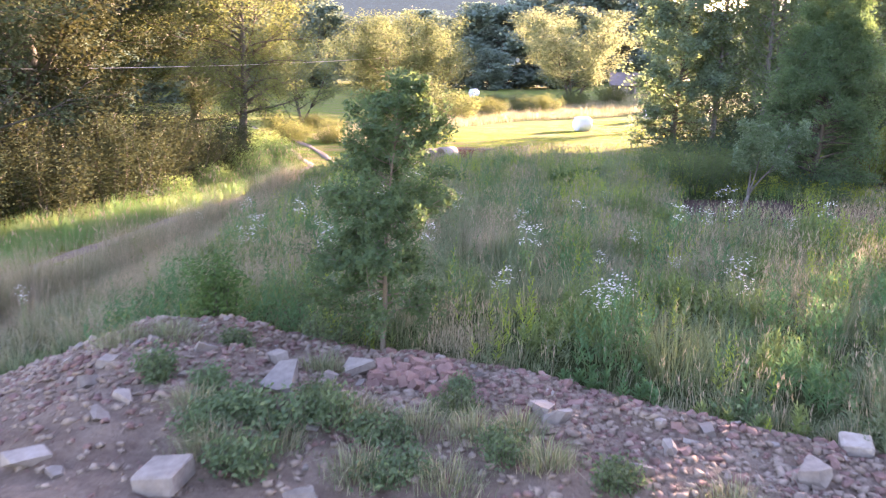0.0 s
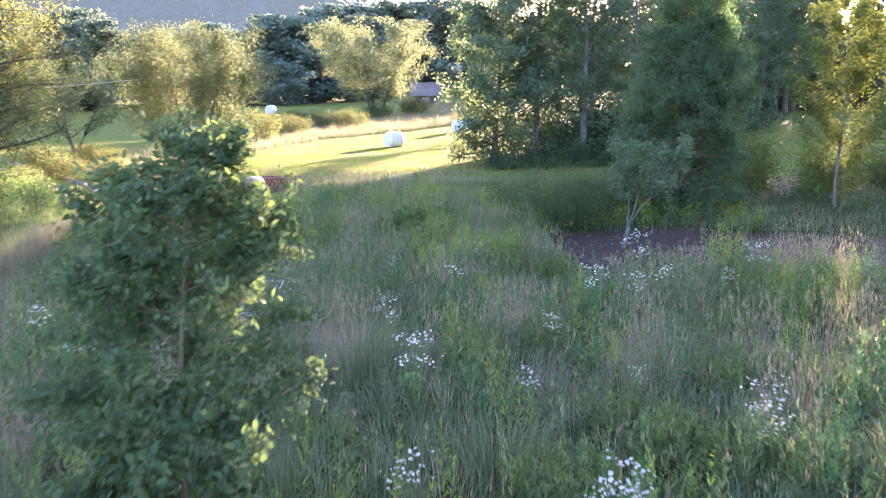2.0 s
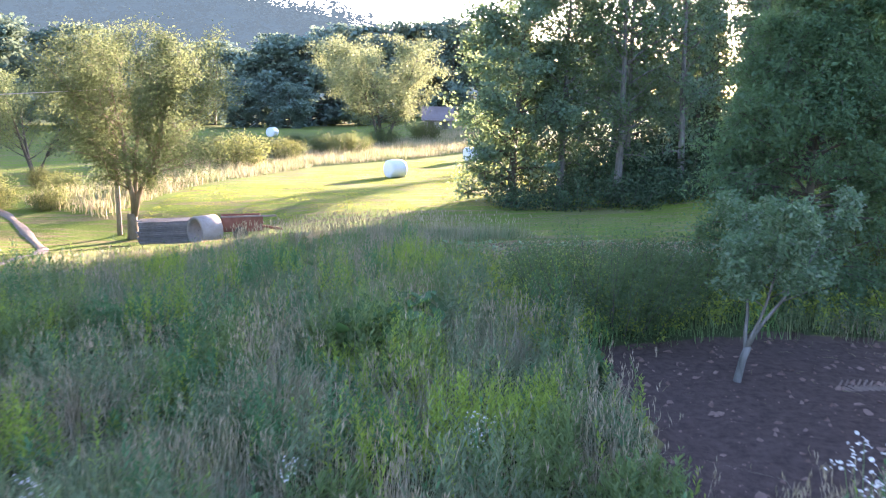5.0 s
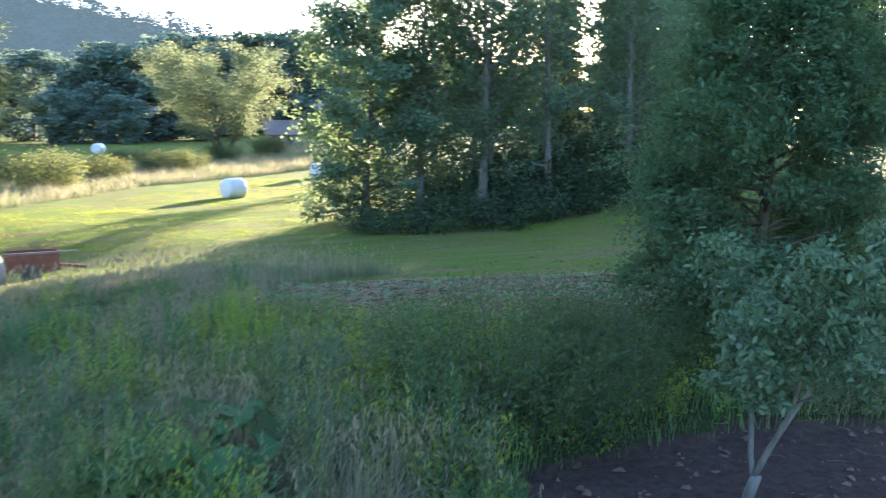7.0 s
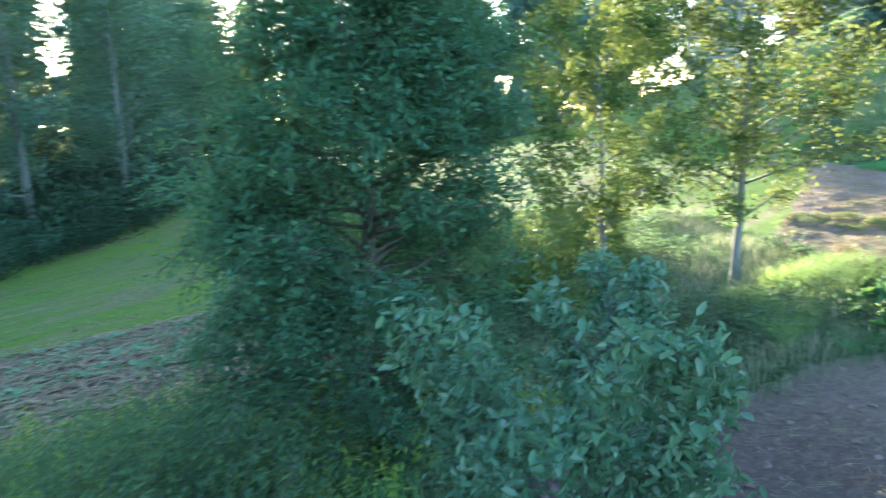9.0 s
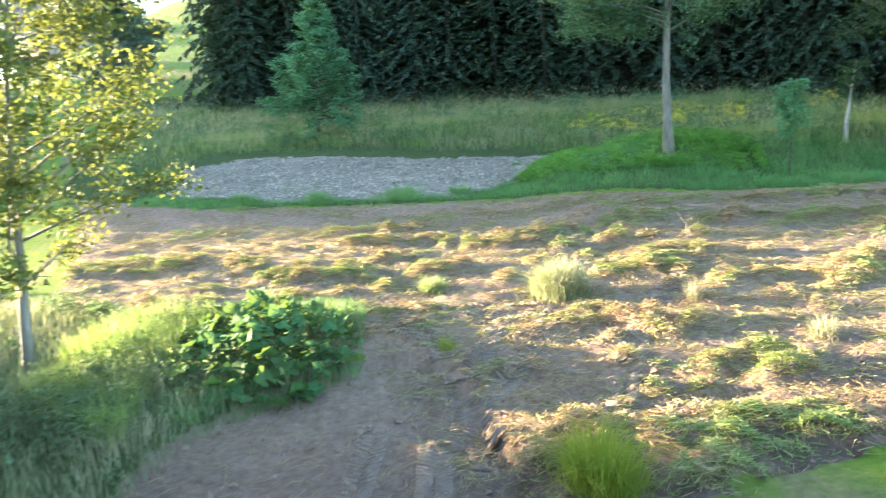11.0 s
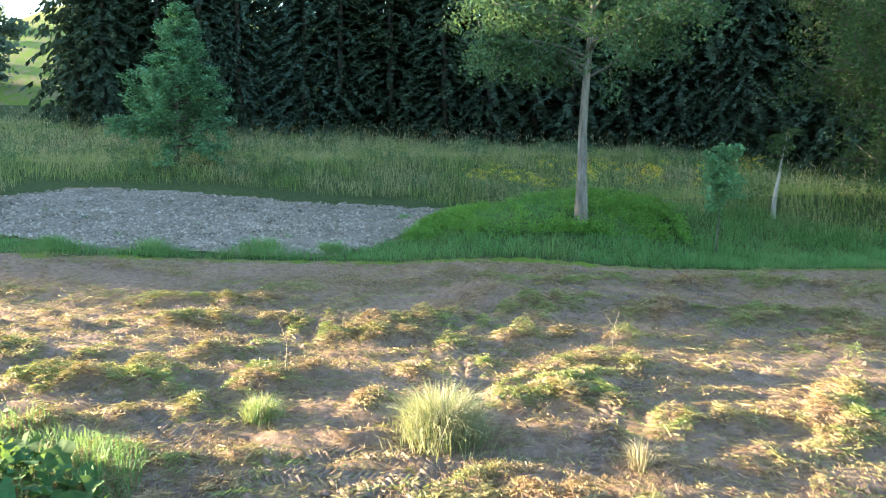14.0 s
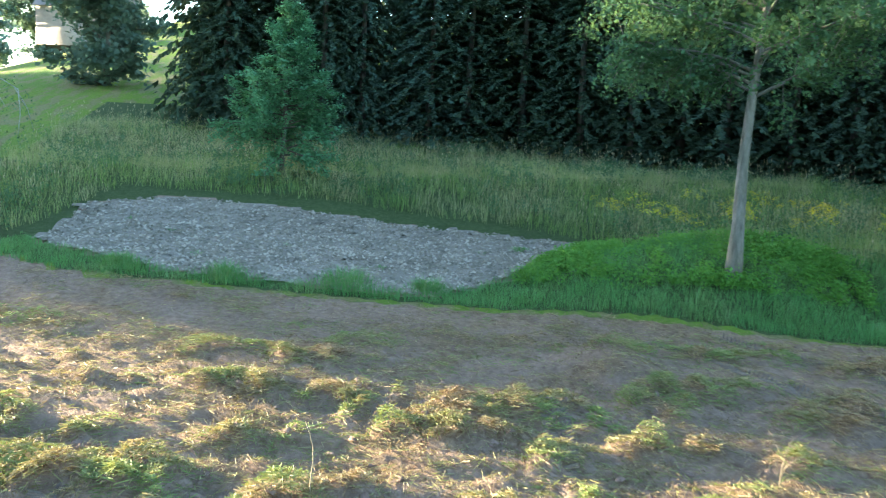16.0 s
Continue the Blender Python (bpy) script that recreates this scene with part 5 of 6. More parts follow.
def tussock(name, x, y, wide, tall, n, dry, label, seed, mat, seeds=0, fun=height):
    """A loose clump of blades that lean outwards from its middle."""
    r = np.random.RandomState(seed)
    s = Soup()
    p = r.normal(0, wide * 0.33, (n, 2)) * [1, r.uniform(0.6, 1)]
    way = np.arctan2(p[:, 1], p[:, 0]) + r.normal(0, 0.8, n)
    flat = lambda a, b: 0 * a
    blades(s, r, p, tall * r.uniform(0.25, 1.15, n) * np.clip(1.2 - np.hypot(p[:, 0], p[:, 1]) / wide, 0.3, 1), 0.008, 0.75, dry + r.normal(0, 0.22, n), flat, way)
    if seeds:
        t, _ = blades(s, r, p[:seeds], tall * r.uniform(0.8, 1.35, seeds), 0.004, 0.35, 0.8, flat, way[:seeds])
        seed_heads(s, r, t, 0.12, 0.02, 0.95)
    ob = new(name, s.mesh(name, mat))
    ob.location = (x, y, float(fun(x, y)))
    tagged(ob, label, "grass", "tussocks", "stuff")


def build_bank_herbs():
    """Nettles round the birch and leafy herbs in the bank grass."""
    r = np.random.RandomState(61)
    for name, mat, poly, n, low, high, label in (("nettles", LEAF_SHRUB, [(28.6, 13.2), (27.2, 11.5), (26.2, 7), (27.6, 6.4), (30, 8.6), (31.4, 10.0)], 2200, 0.12, 0.34, "fresh green nettles round the birch trunk"),
                                                 ("bank_herbs", LEAF_BIRCH, BACK, 2600, 0.3, 0.7, "leafy herbs in the bank grass"),
                                                 # darker leaf colour here paints the shade under the trees
                                                 ("underwood_herbs", LEAF_NETTLE, UNDER, 1500, 0.2, 0.42, "herbs under the young trees, darkened in place of shade")):
        p = scatter(r, poly, n, lambda x, y: np.clip(0.2 + 1.2 * waves(x, y, 4.0, 63, 2), 0.05, 1) * not_gravel(x, y))
        k = 20
        x, y = p[:, :1], p[:, 1:]
        u, tall = r.uniform(0.2, 1, (n, k)), r.uniform(low, high, (n, 1))
        c = np.stack([x + r.normal(0, 0.07, (n, k)), y + r.normal(0, 0.07, (n, k)), height(x, y) + u * tall], -1)
        s = Soup()
        leaves(s, r, c.reshape(-1, 3), np.full(n * k, 0.07), 0.5, 0.9)
        tagged(new(name, s.mesh(name, mat)), label, "plants", kind="stuff")
    p = scatter(r, BUSHY, 900)
    k = 18
    x, y = p[:, :1], p[:, 1:]
    u, tall = r.uniform(0.2, 1, (900, k)), r.uniform(0.25, 0.6, (900, 1))
    s = Soup()
    leaves(s, r, np.stack([x + r.normal(0, 0.05, (900, k)), y + r.normal(0, 0.05, (900, k)), height(x, y) + u * tall], -1).reshape(-1, 3), np.full(900 * k, 0.075), 0.35, 0.5)
    tagged(new("weeds", s.mesh("weeds", LEAF_GOLDENROD)), "yellow-green weeds behind the apple tree", "plants", kind="stuff")


build_bank_herbs()
patch("bush_grass", BUSHY, 9000, 0.3, 0.55, 0.01, GRASS_LUSH, "grass growing round the willow bush", 0.3, 110, 0.45)
tussock("tussock", 17.85, 16.1, 0.62, 0.6, 3200, 0.35, "pale yellow uncut tussock among the hay", 3, GRASS)
tussock("tussock", 19.0, 17.75, 0.45, 0.26, 1000, 0.55, "small leafy green tussock in the hay", 4, GRASS_LUSH)
tussock("tussock", 12.3, 17.9, 0.6, 0.6, 1500, 0.1, "green tussock at the edge of bare soil", 5, GRASS_LAWN)
tussock("tussock", 16.36, 18.18, 0.16, 0.3, 160, 0.1, "small seedling tuft on bare soil", 6, GRASS_LAWN)
tussock("tussock", 16.4, 14.73, 0.16, 0.32, 260, 0.8, "small yellowed weed tuft on bare soil", 7, GRASS)
tussock("tussock", 14.6, 14.1, 0.26, 0.3, 420, 0.6, "pale yellow uncut tussock among the hay", 8, GRASS)
for k, (x, y, w, h) in enumerate([(28.6, 16.4, 0.9, 0.42), (28.9, 18.6, 0.8, 0.4), (28.2, 14.9, 0.6, 0.36), (29.6, 20.6, 0.6, 0.36), (31.4, 12.2, 0.5, 0.15)]):
    tussock("tussock", x, y, w, h, 900, 0.0, "rounded bright green grass clump by the gravel", 20 + k, GRASS_LUSH)


# ---- stones ----
def rock_mesh(name, mat, seed, box=False):
    """An angular broken stone, about one metre across before scaling."""
    r = np.random.RandomState(seed)
    bm = bmesh.new()
    if box:
        bmesh.ops.create_cube(bm, size=1)
        bmesh.ops.bevel(bm, geom=bm.edges[:], offset=0.06, segments=1, affect="EDGES")
        for v in bm.verts:
            v.co += Vector(r.normal(0, 0.025, 3))
    else:
        bmesh.ops.create_cube(bm, size=0.95)
        for _ in range(5):
            way = Vector(r.normal(0, 1, 3)).normalized()
            cut = bmesh.ops.bisect_plane(bm, geom=bm.verts[:] + bm.edges[:] + bm.faces[:], plane_co=way * r.uniform(0.26, 0.44), plane_no=way, clear_outer=True)
            bmesh.ops.contextual_create(bm, geom=[e for e in cut["geom_cut"] if isinstance(e, bmesh.types.BMEdge)])
    me = bpy.data.meshes.new(name)
    bm.to_mesh(me)
    bm.free()
    me.materials.append(mat)
    return me


def build_rubble():
    r = np.random.RandomState(77)
    xs, ys = steps((-9, 9, 0.09)), steps((1.5, 10.9, 0.09))
    v, q = sheet(xs, ys, heap)
    c = v[q].mean(1)
    q = q[(edge_y(c[:, 0]) - c[:, 1] > -0.55 + 0.15 * waves(c[:, 0], c[:, 1], 1.0, 2, 2))]
    root = tagged(new("rubble_heap", Soup().add(v, q).mesh("rubble_heap", RUBBLE, True)), "low heap of reddish building rubble and soil", "rubble")
    stones = [rock_mesh("stone", STONE, k, k == 0) for k in range(6)]
    bricks = [rock_mesh("brick", BRICK, 20 + k, k == 0) for k in range(3)]

    def lay(me, name, x, y, dims, turn=None):
        z = float(heap(x, y))
        m = Matrix.LocRotScale((x, y, z + dims[2] * 0.22), Euler((r.normal(0, 0.3), r.normal(0, 0.3), r.uniform(0, 6.28) if turn is None else turn)), dims)
        part(name, me, root, at=m)
    # the large blocks along the ridge
    for x, y, a, b, c, k in [(-1.33, 8.0, 0.46, 0.34, 0.24, 1), (-0.63, 8.62, 0.32, 0.26, 0.22, 2), (-0.89, 8.3, 0.16, 0.14, 0.12, 3), (-1.45, 8.55, 0.14, 0.3, 0.14, 0), (1.12, 7.75, 0.3, 0.22, 0.14, 1), (1.26, 7.56, 0.12, 0.26, 0.18, 4),
                             (-3.12, 7.9, 0.24, 0.2, 0.16, 3), (-3.1, 8.3, 0.16, 0.2, 0.14, 5), (-2.61, 7.0, 0.2, 0.16, 0.1, 4), (-2.5, 7.3, 0.2, 0.16, 0.12, 2), (-2.93, 6.38, 0.32, 0.24, 0.16, 5), (-2.62, 6.25, 0.16, 0.12, 0.1, 1), (-1.79, 6.2, 0.4, 0.32, 0.16, 0),
                             (3.16, 6.72, 0.3, 0.26, 0.2, 2), (2.12, 6.98, 0.2, 0.16, 0.12, 3), (1.83, 6.58, 0.18, 0.14, 0.12, 1), (3.8, 7.3, 0.26, 0.2, 0.2, 0), (-0.75, 6.1, 0.24, 0.18, 0.14, 4), (-2.2, 8.6, 0.2, 0.14, 0.12, 4), (2.6, 7.5, 0.18, 0.14, 0.1, 5)]:
        lay(stones[k], "stone", x, y, (a, b, c))
    for _ in range(46):
        x, y = r.normal(-0.05, 0.22), r.normal(8.5, 0.16)
        k = r.uniform(0.08, 0.17)
        lay(bricks[r.randint(3)], "brick", x, y, (k * 1.3, k, k * 0.8))
    for _ in range(170):
        x = r.uniform(-5, 5)
        y = edge_y(x) - abs(r.normal(0, 1.4)) + 0.1
        k = 0.035 + 0.075 * r.uniform(0, 1) ** 2
        lay(stones[r.randint(6)], "stone", x, y, (k * r.uniform(0.9, 1.5), k, k * r.uniform(0.5, 0.9)))
    for _ in range(120):
        x = r.choice([r.uniform(-0.5, 0.6), r.uniform(0.8, 6), r.uniform(0.8, 6), r.uniform(-6, 6)])
        y = edge_y(x) - abs(r.normal(0, 0.7)) + 0.1
        k = r.uniform(0.45, 0.95)
        lay(bricks[r.randint(3)], "brick", x, y, (0.2 * k * r.uniform(0.4, 1), 0.11 * k, 0.07 * k))
    s = Soup()
    base = np.array([[-1, -1, -1], [1, -1, -1], [1, 1, -1], [-1, 1, -1], [-0.8, -0.8, 1], [0.8, -0.8, 1], [0.8, 0.8, 1], [-0.8, 0.8, 1]]) * 0.5
    faces = np.array([[0, 3, 2, 1], [4, 5, 6, 7], [0, 1, 5, 4], [1, 2, 6, 5], [2, 3, 7, 6], [3, 0, 4, 7]])
    for mat, n, nm, lab in ((CHIP, 10000, "chippings", "pinkish grey stone chips"), (BRICK, 4500, "brick_chips", "red brick chips")):
        s = Soup()
        x = r.uniform(-5.5, 5.5, n)
        y = edge_y(x) + 0.15 - np.abs(r.normal(0, 2.0, n))
        z = heap(x, y)
        for i in range(n):
            k = 0.01 + 0.055 * r.uniform(0, 1) ** 2.6
            m = Euler(r.uniform(0, 6.28, 3)).to_matrix()
            s.add((base + r.normal(0, 0.2, (8, 3))) @ np.array(m) * k * [1.2, 1, 0.8] + [x[i], y[i], z[i] + k * 0.15], faces)
        tagged(part(nm, s.mesh(nm, mat), root, lab), kind="stuff")
    return root


build_rubble()

weed = shrub("rubble_weed", (-1.12, 7.2, float(heap(-1.12, 7.2)) - 0.02), 0.36, 0.34, LEAF_NETTLE, "low nettle-like weed growing over rubble", count=1300, size=0.06, stems=26, seed=13, fluff=0.05, category="weed", group="weeds on the rubble")
for x, y, a, k, h in [(-1.5, 7.3, 60, 0.9, 0.9), (-0.75, 7.35, 120, 0.8, 0.9), (-1.7, 7.0, 200, 0.8, 0.7), (-2.45, 7.9, 260, 0.7, 0.9), (-0.3, 7.1, 320, 0.9, 0.8), (0.35, 7.65, 20, 0.75, 0.8), (0.75, 6.9, 80, 0.8, 0.7), (-1.3, 6.5, 140, 0.9, 0.9),
                      (-1.9, 7.7, 240, 0.6, 0.7), (3.1, 8.2, 10, 0.9, 0.9), (4.2, 7.7, 100, 0.9, 0.9), (-0.1, 6.6, 190, 0.9, 0.7), (0.4, 8.2, 260, 0.5, 0.6), (-2.0, 9.0, 310, 0.6, 0.6), (1.6, 6.4, 45, 0.7, 0.6), (-0.9, 7.75, 150, 0.6, 0.7)]:
    copy_thing(weed, pose(x, y, float(heap(x, y)) - 0.02, 0, 0, a) @ Matrix.Diagonal((k, k, h, 1)))
for k, (x, y, w) in enumerate([(-1.9, 7.3, 0.4), (-1.1, 6.9, 0.45), (-0.5, 7.5, 0.4), (0.05, 7.3, 0.45), (0.5, 7.2, 0.4), (0.9, 7.3, 0.35), (-0.4, 6.6, 0.45), (0.3, 6.5, 0.45), (-1.6, 6.7, 0.4), (1.1, 6.7, 0.4), (-3.2, 9.0, 0.5), (-2.7, 9.1, 0.45), (3.4, 8.0, 0.4), (3.9, 7.6, 0.45), (-1.0, 8.6, 0.4), (2.4, 6.2, 0.4)]):
    tussock("tussock", x, y, w, 0.3, 420, 0.35, "thin straggling grass over the rubble", 70 + k, GRASS, fun=heap)


def build_gravel():
    r = np.random.RandomState(66)
    xs, ys = steps((27, 36, 0.2)), steps((9.5, 23.4, 0.2))
    X, Y = np.meshgrid(xs, ys)
    v, q = sheet(xs, ys, lambda x, y: height(x, y) + 0.035 + 0.03 * waves(x, y, 1.6, 12, 2))
    c = v[q].mean(1)
    wob = 0.25 * waves(c[:, 0], c[:, 1], 1.5, 9, 2)
    q = q[inside(c[:, 0] + wob, c[:, 1] + wob, GRAVEL)]
    bed = rough_mat("gravel_bed", (0.12, 0.10, 0.075), (0.21, 0.18, 0.14), (0.29, 0.255, 0.205), 7, bump=1.0, dist=0.03)
    root = tagged(new("gravel_patch", Soup().add(v, q).mesh("gravel_patch", bed, True)), "patch of pale grey crushed gravel", "gravel", kind="structure")
    s = Soup()
    n = 17000
    p = scatter(r, GRAVEL, n)
    z = height(p[:, 0], p[:, 1]) + 0.035 + 0.03 * waves(p[:, 0], p[:, 1], 1.6, 12, 2)
    octa = np.array([[1, 0, 0], [0, 1, 0], [-1, 0, 0], [0, -1, 0], [0, 0, 0.8], [0, 0, -0.5]])
    f = np.array([[0, 1, 4], [1, 2, 4], [2, 3, 4], [3, 0, 4]])
    k = 0.013 + 0.048 * r.uniform(0, 1, n) ** 2.4
    a = r.uniform(0, 6.28, n)
    rot = np.stack([np.stack([np.cos(a), -np.sin(a), 0 * a], -1), np.stack([np.sin(a), np.cos(a), 0 * a], -1), np.stack([0 * a, 0 * a, 1 + 0 * a], -1)], 1)
    v = (octa[None] + r.normal(0, 0.22, (n, 6, 3))) * k[:, None, None]
    v = np.einsum("nij,nkj->nki", rot, v) + np.stack([p[:, 0], p[:, 1], z + 0.005], -1)[:, None]
    s.add(v, (np.arange(n)[:, None, None] * 6 + f[None]).reshape(-1, 3))
    chips, nt = material("gravel_chip")
    finish(nt, mix(nt, 0.4, ramp(nt, island(nt), (0.0, (0.09, 0.08, 0.06)), (0.6, (0.25, 0.22, 0.165)), (1.0, (0.5, 0.44, 0.35))), ramp(nt, noise_fac(nt, 1.4, 4.0), (0.35, (0.12, 0.105, 0.075)), (0.65, (0.32, 0.28, 0.21)))), 0.95, spec=0.1)
    tagged(new("gravel", s.mesh("gravel", chips)), "loose pale gravel stones", "gravel", kind="stuff")


build_gravel()
for k, (x, y) in enumerate([(29.6, 15.6), (31.5, 17.5), (32.6, 20), (30.6, 19.3), (31.0, 13.2), (33.4, 21)]):
    tussock("tussock", x, y, 0.28, 0.14, 120, 0.1, "sparse weed tuft growing through gravel", 40 + k, GRASS_LUSH)


# ---- flowers ----
def flower_plant(name, at, tall, wide, heads, mat, label, seed, group, bloom_size=1.0):
    r = np.random.RandomState(seed)
    root = thing(name, at, label, "flower", group)
    stems, bloom = Soup(), Soup()
    for k in range(7):
        a = r.uniform(0, 6.28)
        top = np.array([math.cos(a) * wide * r.uniform(0.2, 1), math.sin(a) * wide * r.uniform(0.2, 1), tall * r.uniform(0.75, 1.05)])
        tube(stems, np.array([[top[0] * 0.2, top[1] * 0.2, 0], [top[0] * 0.5, top[1] * 0.5, top[2] * 0.55], top]), [0.004, 0.003, 0.002], 4)
        for _ in range(heads // 7):
            c = top + r.normal(0, 1, 3) * [0.055, 0.055, 0.03]
            q = r.uniform(0.010, 0.019) * bloom_size
            b = np.linspace(0, 2 * math.pi, 7)[:-1]
            n = np.array([r.normal(0, 0.35), r.normal(0, 0.35), 1])
            n /= np.linalg.norm(n)
            u = np.cross(n, [1, 0, 0])
            w = np.cross(n, u)
            ring = c + (np.cos(b)[:, None] * u + np.sin(b)[:, None] * w) * q
            bloom.add(np.vstack([ring, c + n * q * 0.45]), [[i, (i + 1) % 6, 6] for i in range(6)])
    lv = np.array([[r.normal(0, wide * 0.3), r.normal(0, wide * 0.3), tall * r.uniform(0.1, 0.8)] for _ in range(60)])
    leaves(stems, r, lv, np.full(60, 0.06), 0.25, 0.3)
    part("stem", stems.mesh("stem", LEAF_WEED), root)
    part("blossom", bloom.mesh("blossom", mat), root)
    return root


kinds = [flower_plant("white_wildflower", on(2.05, 9.75), 0.82, 0.15, 56, FLOWER_WHITE, "white daisy-like wildflower in the meadow", 1, "white wildflowers"),
         flower_plant("white_wildflower", on(-0.66, 9.95), 0.8, 0.13, 28, FLOWER_WHITE, "white daisy-like wildflower in the meadow", 2, "white wildflowers"),
         flower_plant("white_wildflower", on(3.9, 10.9), 0.9, 0.2, 77, FLOWER_WHITE, "white daisy-like wildflower in the meadow", 3, "white wildflowers")]
r = np.random.RandomState(99)
spots = [(2.2, 9.9), (1.95, 9.55), (4.05, 11.1), (4.6, 15.0), (5.2, 15.4), (4.3, 15.6), (-1.9, 14.2), (-2.1, 14.8), (-2.6, 15.6), (-1.7, 15.2), (-1.2, 16.6), (-2.4, 17.4), (-3.0, 13.6), (-3.3, 15.2),
         (0.3, 18.2), (1.4, 14.7), (2.4, 12.6), (1.35, 13.0), (-0.7, 14.4), (-0.3, 15.2), (-1.0, 14.0), (-0.2, 13.6), (0.2, 16.3), (2.6, 16.6), (5.5, 16.8), (3.4, 12.3), (-3.8, 17.0), (-4.3, 18.6),
         (6.4, 15.8), (7.2, 16.4), (2.0, 18.4), (3.2, 14.2), (0.9, 10.6), (-1.6, 12.6)]
for x, y in spots + [tuple(q) for q in scatter(r, MEADOW, 12, lambda x, y: (y < 22) * 1.0)]:
    k = r.uniform(0.7, 1.05)
    copy_thing(kinds[r.randint(3)], spun(x, y, r.uniform(0, 360), k, k * r.uniform(0.9, 1.15)))
gold = flower_plant("yellow_wildflower", on(30.9, 8.2), 0.85, 0.35, 140, FLOWER_YELLOW, "yellow ragwort-like flowers in the bank grass", 5, "yellow wildflowers", 0.85)
for x, y in [(31.6, 9.0), (30.2, 7.4), (31.2, 7.0), (29.8, 5.6), (29.2, 4.2), (30.6, 5.0), (32.4, 9.8), (28.8, 3.4), (30.0, 3.2), (32, 6.4), (33.4, 8.6), (31.8, 4.4)] + [tuple(q) for q in scatter(r, [(28.6, 2.5), (29.6, 9.2), (32.4, 11), (35, 10), (33, 2)], 14)]:
    copy_thing(gold, spun(x, y, r.uniform(0, 360), r.uniform(0.9, 1.3)))


# ---- squash bed ----
def squash_leaf_mesh(seed):
    """A broad lobed leaf, cupped, on a short stalk, one metre across before scaling."""
    r = np.random.RandomState(seed)
    s = Soup()
    n = 15
    a = np.linspace(-2.75, 2.75, n)
    rad = 0.46 + 0.07 * np.cos(5 * a) + r.normal(0, 0.025, n)
    rim = np.stack([np.cos(a) * rad, np.sin(a) * rad, 0.10 * np.cos(2 * a) + 0.05 * r.normal(0, 1, n) + 0.05], -1)
    half = rim * [0.55, 0.55, 0.4] + [0, 0, -0.01]
    c = np.array([[0, 0, -0.04]])
    s.add(np.vstack([c, half, rim]), [[0, i + 1, i + 2] for i in range(n - 1)], [[1 + i, 1 + n + i, 2 + n + i, 2 + i] for i in range(n - 1)])
    tube(s, np.array([[-0.25, 0, -1.0], [-0.12, 0, -0.5], [0, 0, -0.03]]), [0.03, 0.025, 0.02], 4)
    return s.mesh("leaf", LEAF_SQUASH, True)


def build_squash():
    r = np.random.RandomState(88)
    root = thing("squash_plant", on(17.1, 20.45), "sprawling squash plant with broad green leaves", "plant")
    kinds = [squash_leaf_mesh(k) for k in range(5)]
    for k in range(280):
        a, q = r.uniform(0, 6.28), math.sqrt(r.uniform(0, 1))
        x, y = math.cos(a) * q * 1.45, math.sin(a) * q * 1.2
        top = 0.4 * (1 - q ** 2.2) + 0.1 + r.normal(0, 0.07)
        d = r.uniform(0.13, 0.31)
        dz = float(height(17.1 + x, 20.45 + y)) - root.location.z
        m = Matrix.LocRotScale((x, y, dz + max(0.06, top)), Euler((r.normal(0, 0.4) - 0.55 * math.sin(a) * q, r.normal(0, 0.4) + 0.55 * math.cos(a) * q, r.uniform(0, 6.28))), (d, d, d))
        part("leaf", kinds[r.randint(5)], root, at=m)
    s = Soup()
    for k in range(24):
        a = r.uniform(0, 6.28)
        lp = limb_path(r, (0, 0, 0.05), (math.cos(a), math.sin(a), 0.25), r.uniform(0.7, 1.5), 6, -0.3, 0.25)
        lp[:, 2] = np.clip(lp[:, 2], 0.0, 0.14)
        tube(s, lp, np.full(6, 0.02), 4)
    part("vine", s.mesh("vine", LEAF_WEED), root)


build_squash()


def broad_weed(x, y, tall, count, seed):
    """Large soft leaves on long stalks, spreading from one root."""
    r = np.random.RandomState(seed)
    root = thing("butterbur", on(x, y), "broad-leaved dark green butterbur among the herbs", "plant", "butterburs")
    kinds = [squash_leaf_mesh(90 + k) for k in range(2)]
    for k in range(count):
        a, q = 2.4 * k, math.sqrt((k + 0.5) / count)
        d = r.uniform(0.26, 0.42)
        top = np.array([math.cos(a) * q * 0.55, math.sin(a) * q * 0.55, tall * (1 - 0.35 * q * q)])
        part("leaf", kinds[k % 2], root, at=Matrix.LocRotScale(top, Euler((-0.5 * math.sin(a) * q, 0.5 * math.cos(a) * q, a)), (d, d, d)))
        s = Soup()
        tube(s, np.array([[0, 0, -0.02], [top[0] * 0.5, top[1] * 0.5, top[2] * 0.45], top - [0, 0, d * 0.9]]), [0.012, 0.01, 0.008], 4)
        part("stalk", s.mesh("stalk", LEAF_WEED, True), root)


broad_weed(3.15, 22.4, 0.72, 16, 91)
broad_weed(3.7, 23.3, 0.62, 12, 92)
patch("mound_grass", [(15.0, 22.0), (16.6, 21.7), (18.6, 21.0), (19.4, 22.4), (16.8, 23.3)], 7000, 0.3, 0.55, 0.008, GRASS_BANK, "rank yellow-green grass behind the squash bed", 0.1, 114, 0.5)
patch("bed_grass", [(15.4, 21.3), (16.2, 19.3), (18.2, 18.9), (19.6, 20), (19.6, 22), (17, 22.4)], 11000, 0.12, 0.3, 0.006, GRASS_LUSH, "grass straggling round the squash bed", 0.05, 109, 0.5)


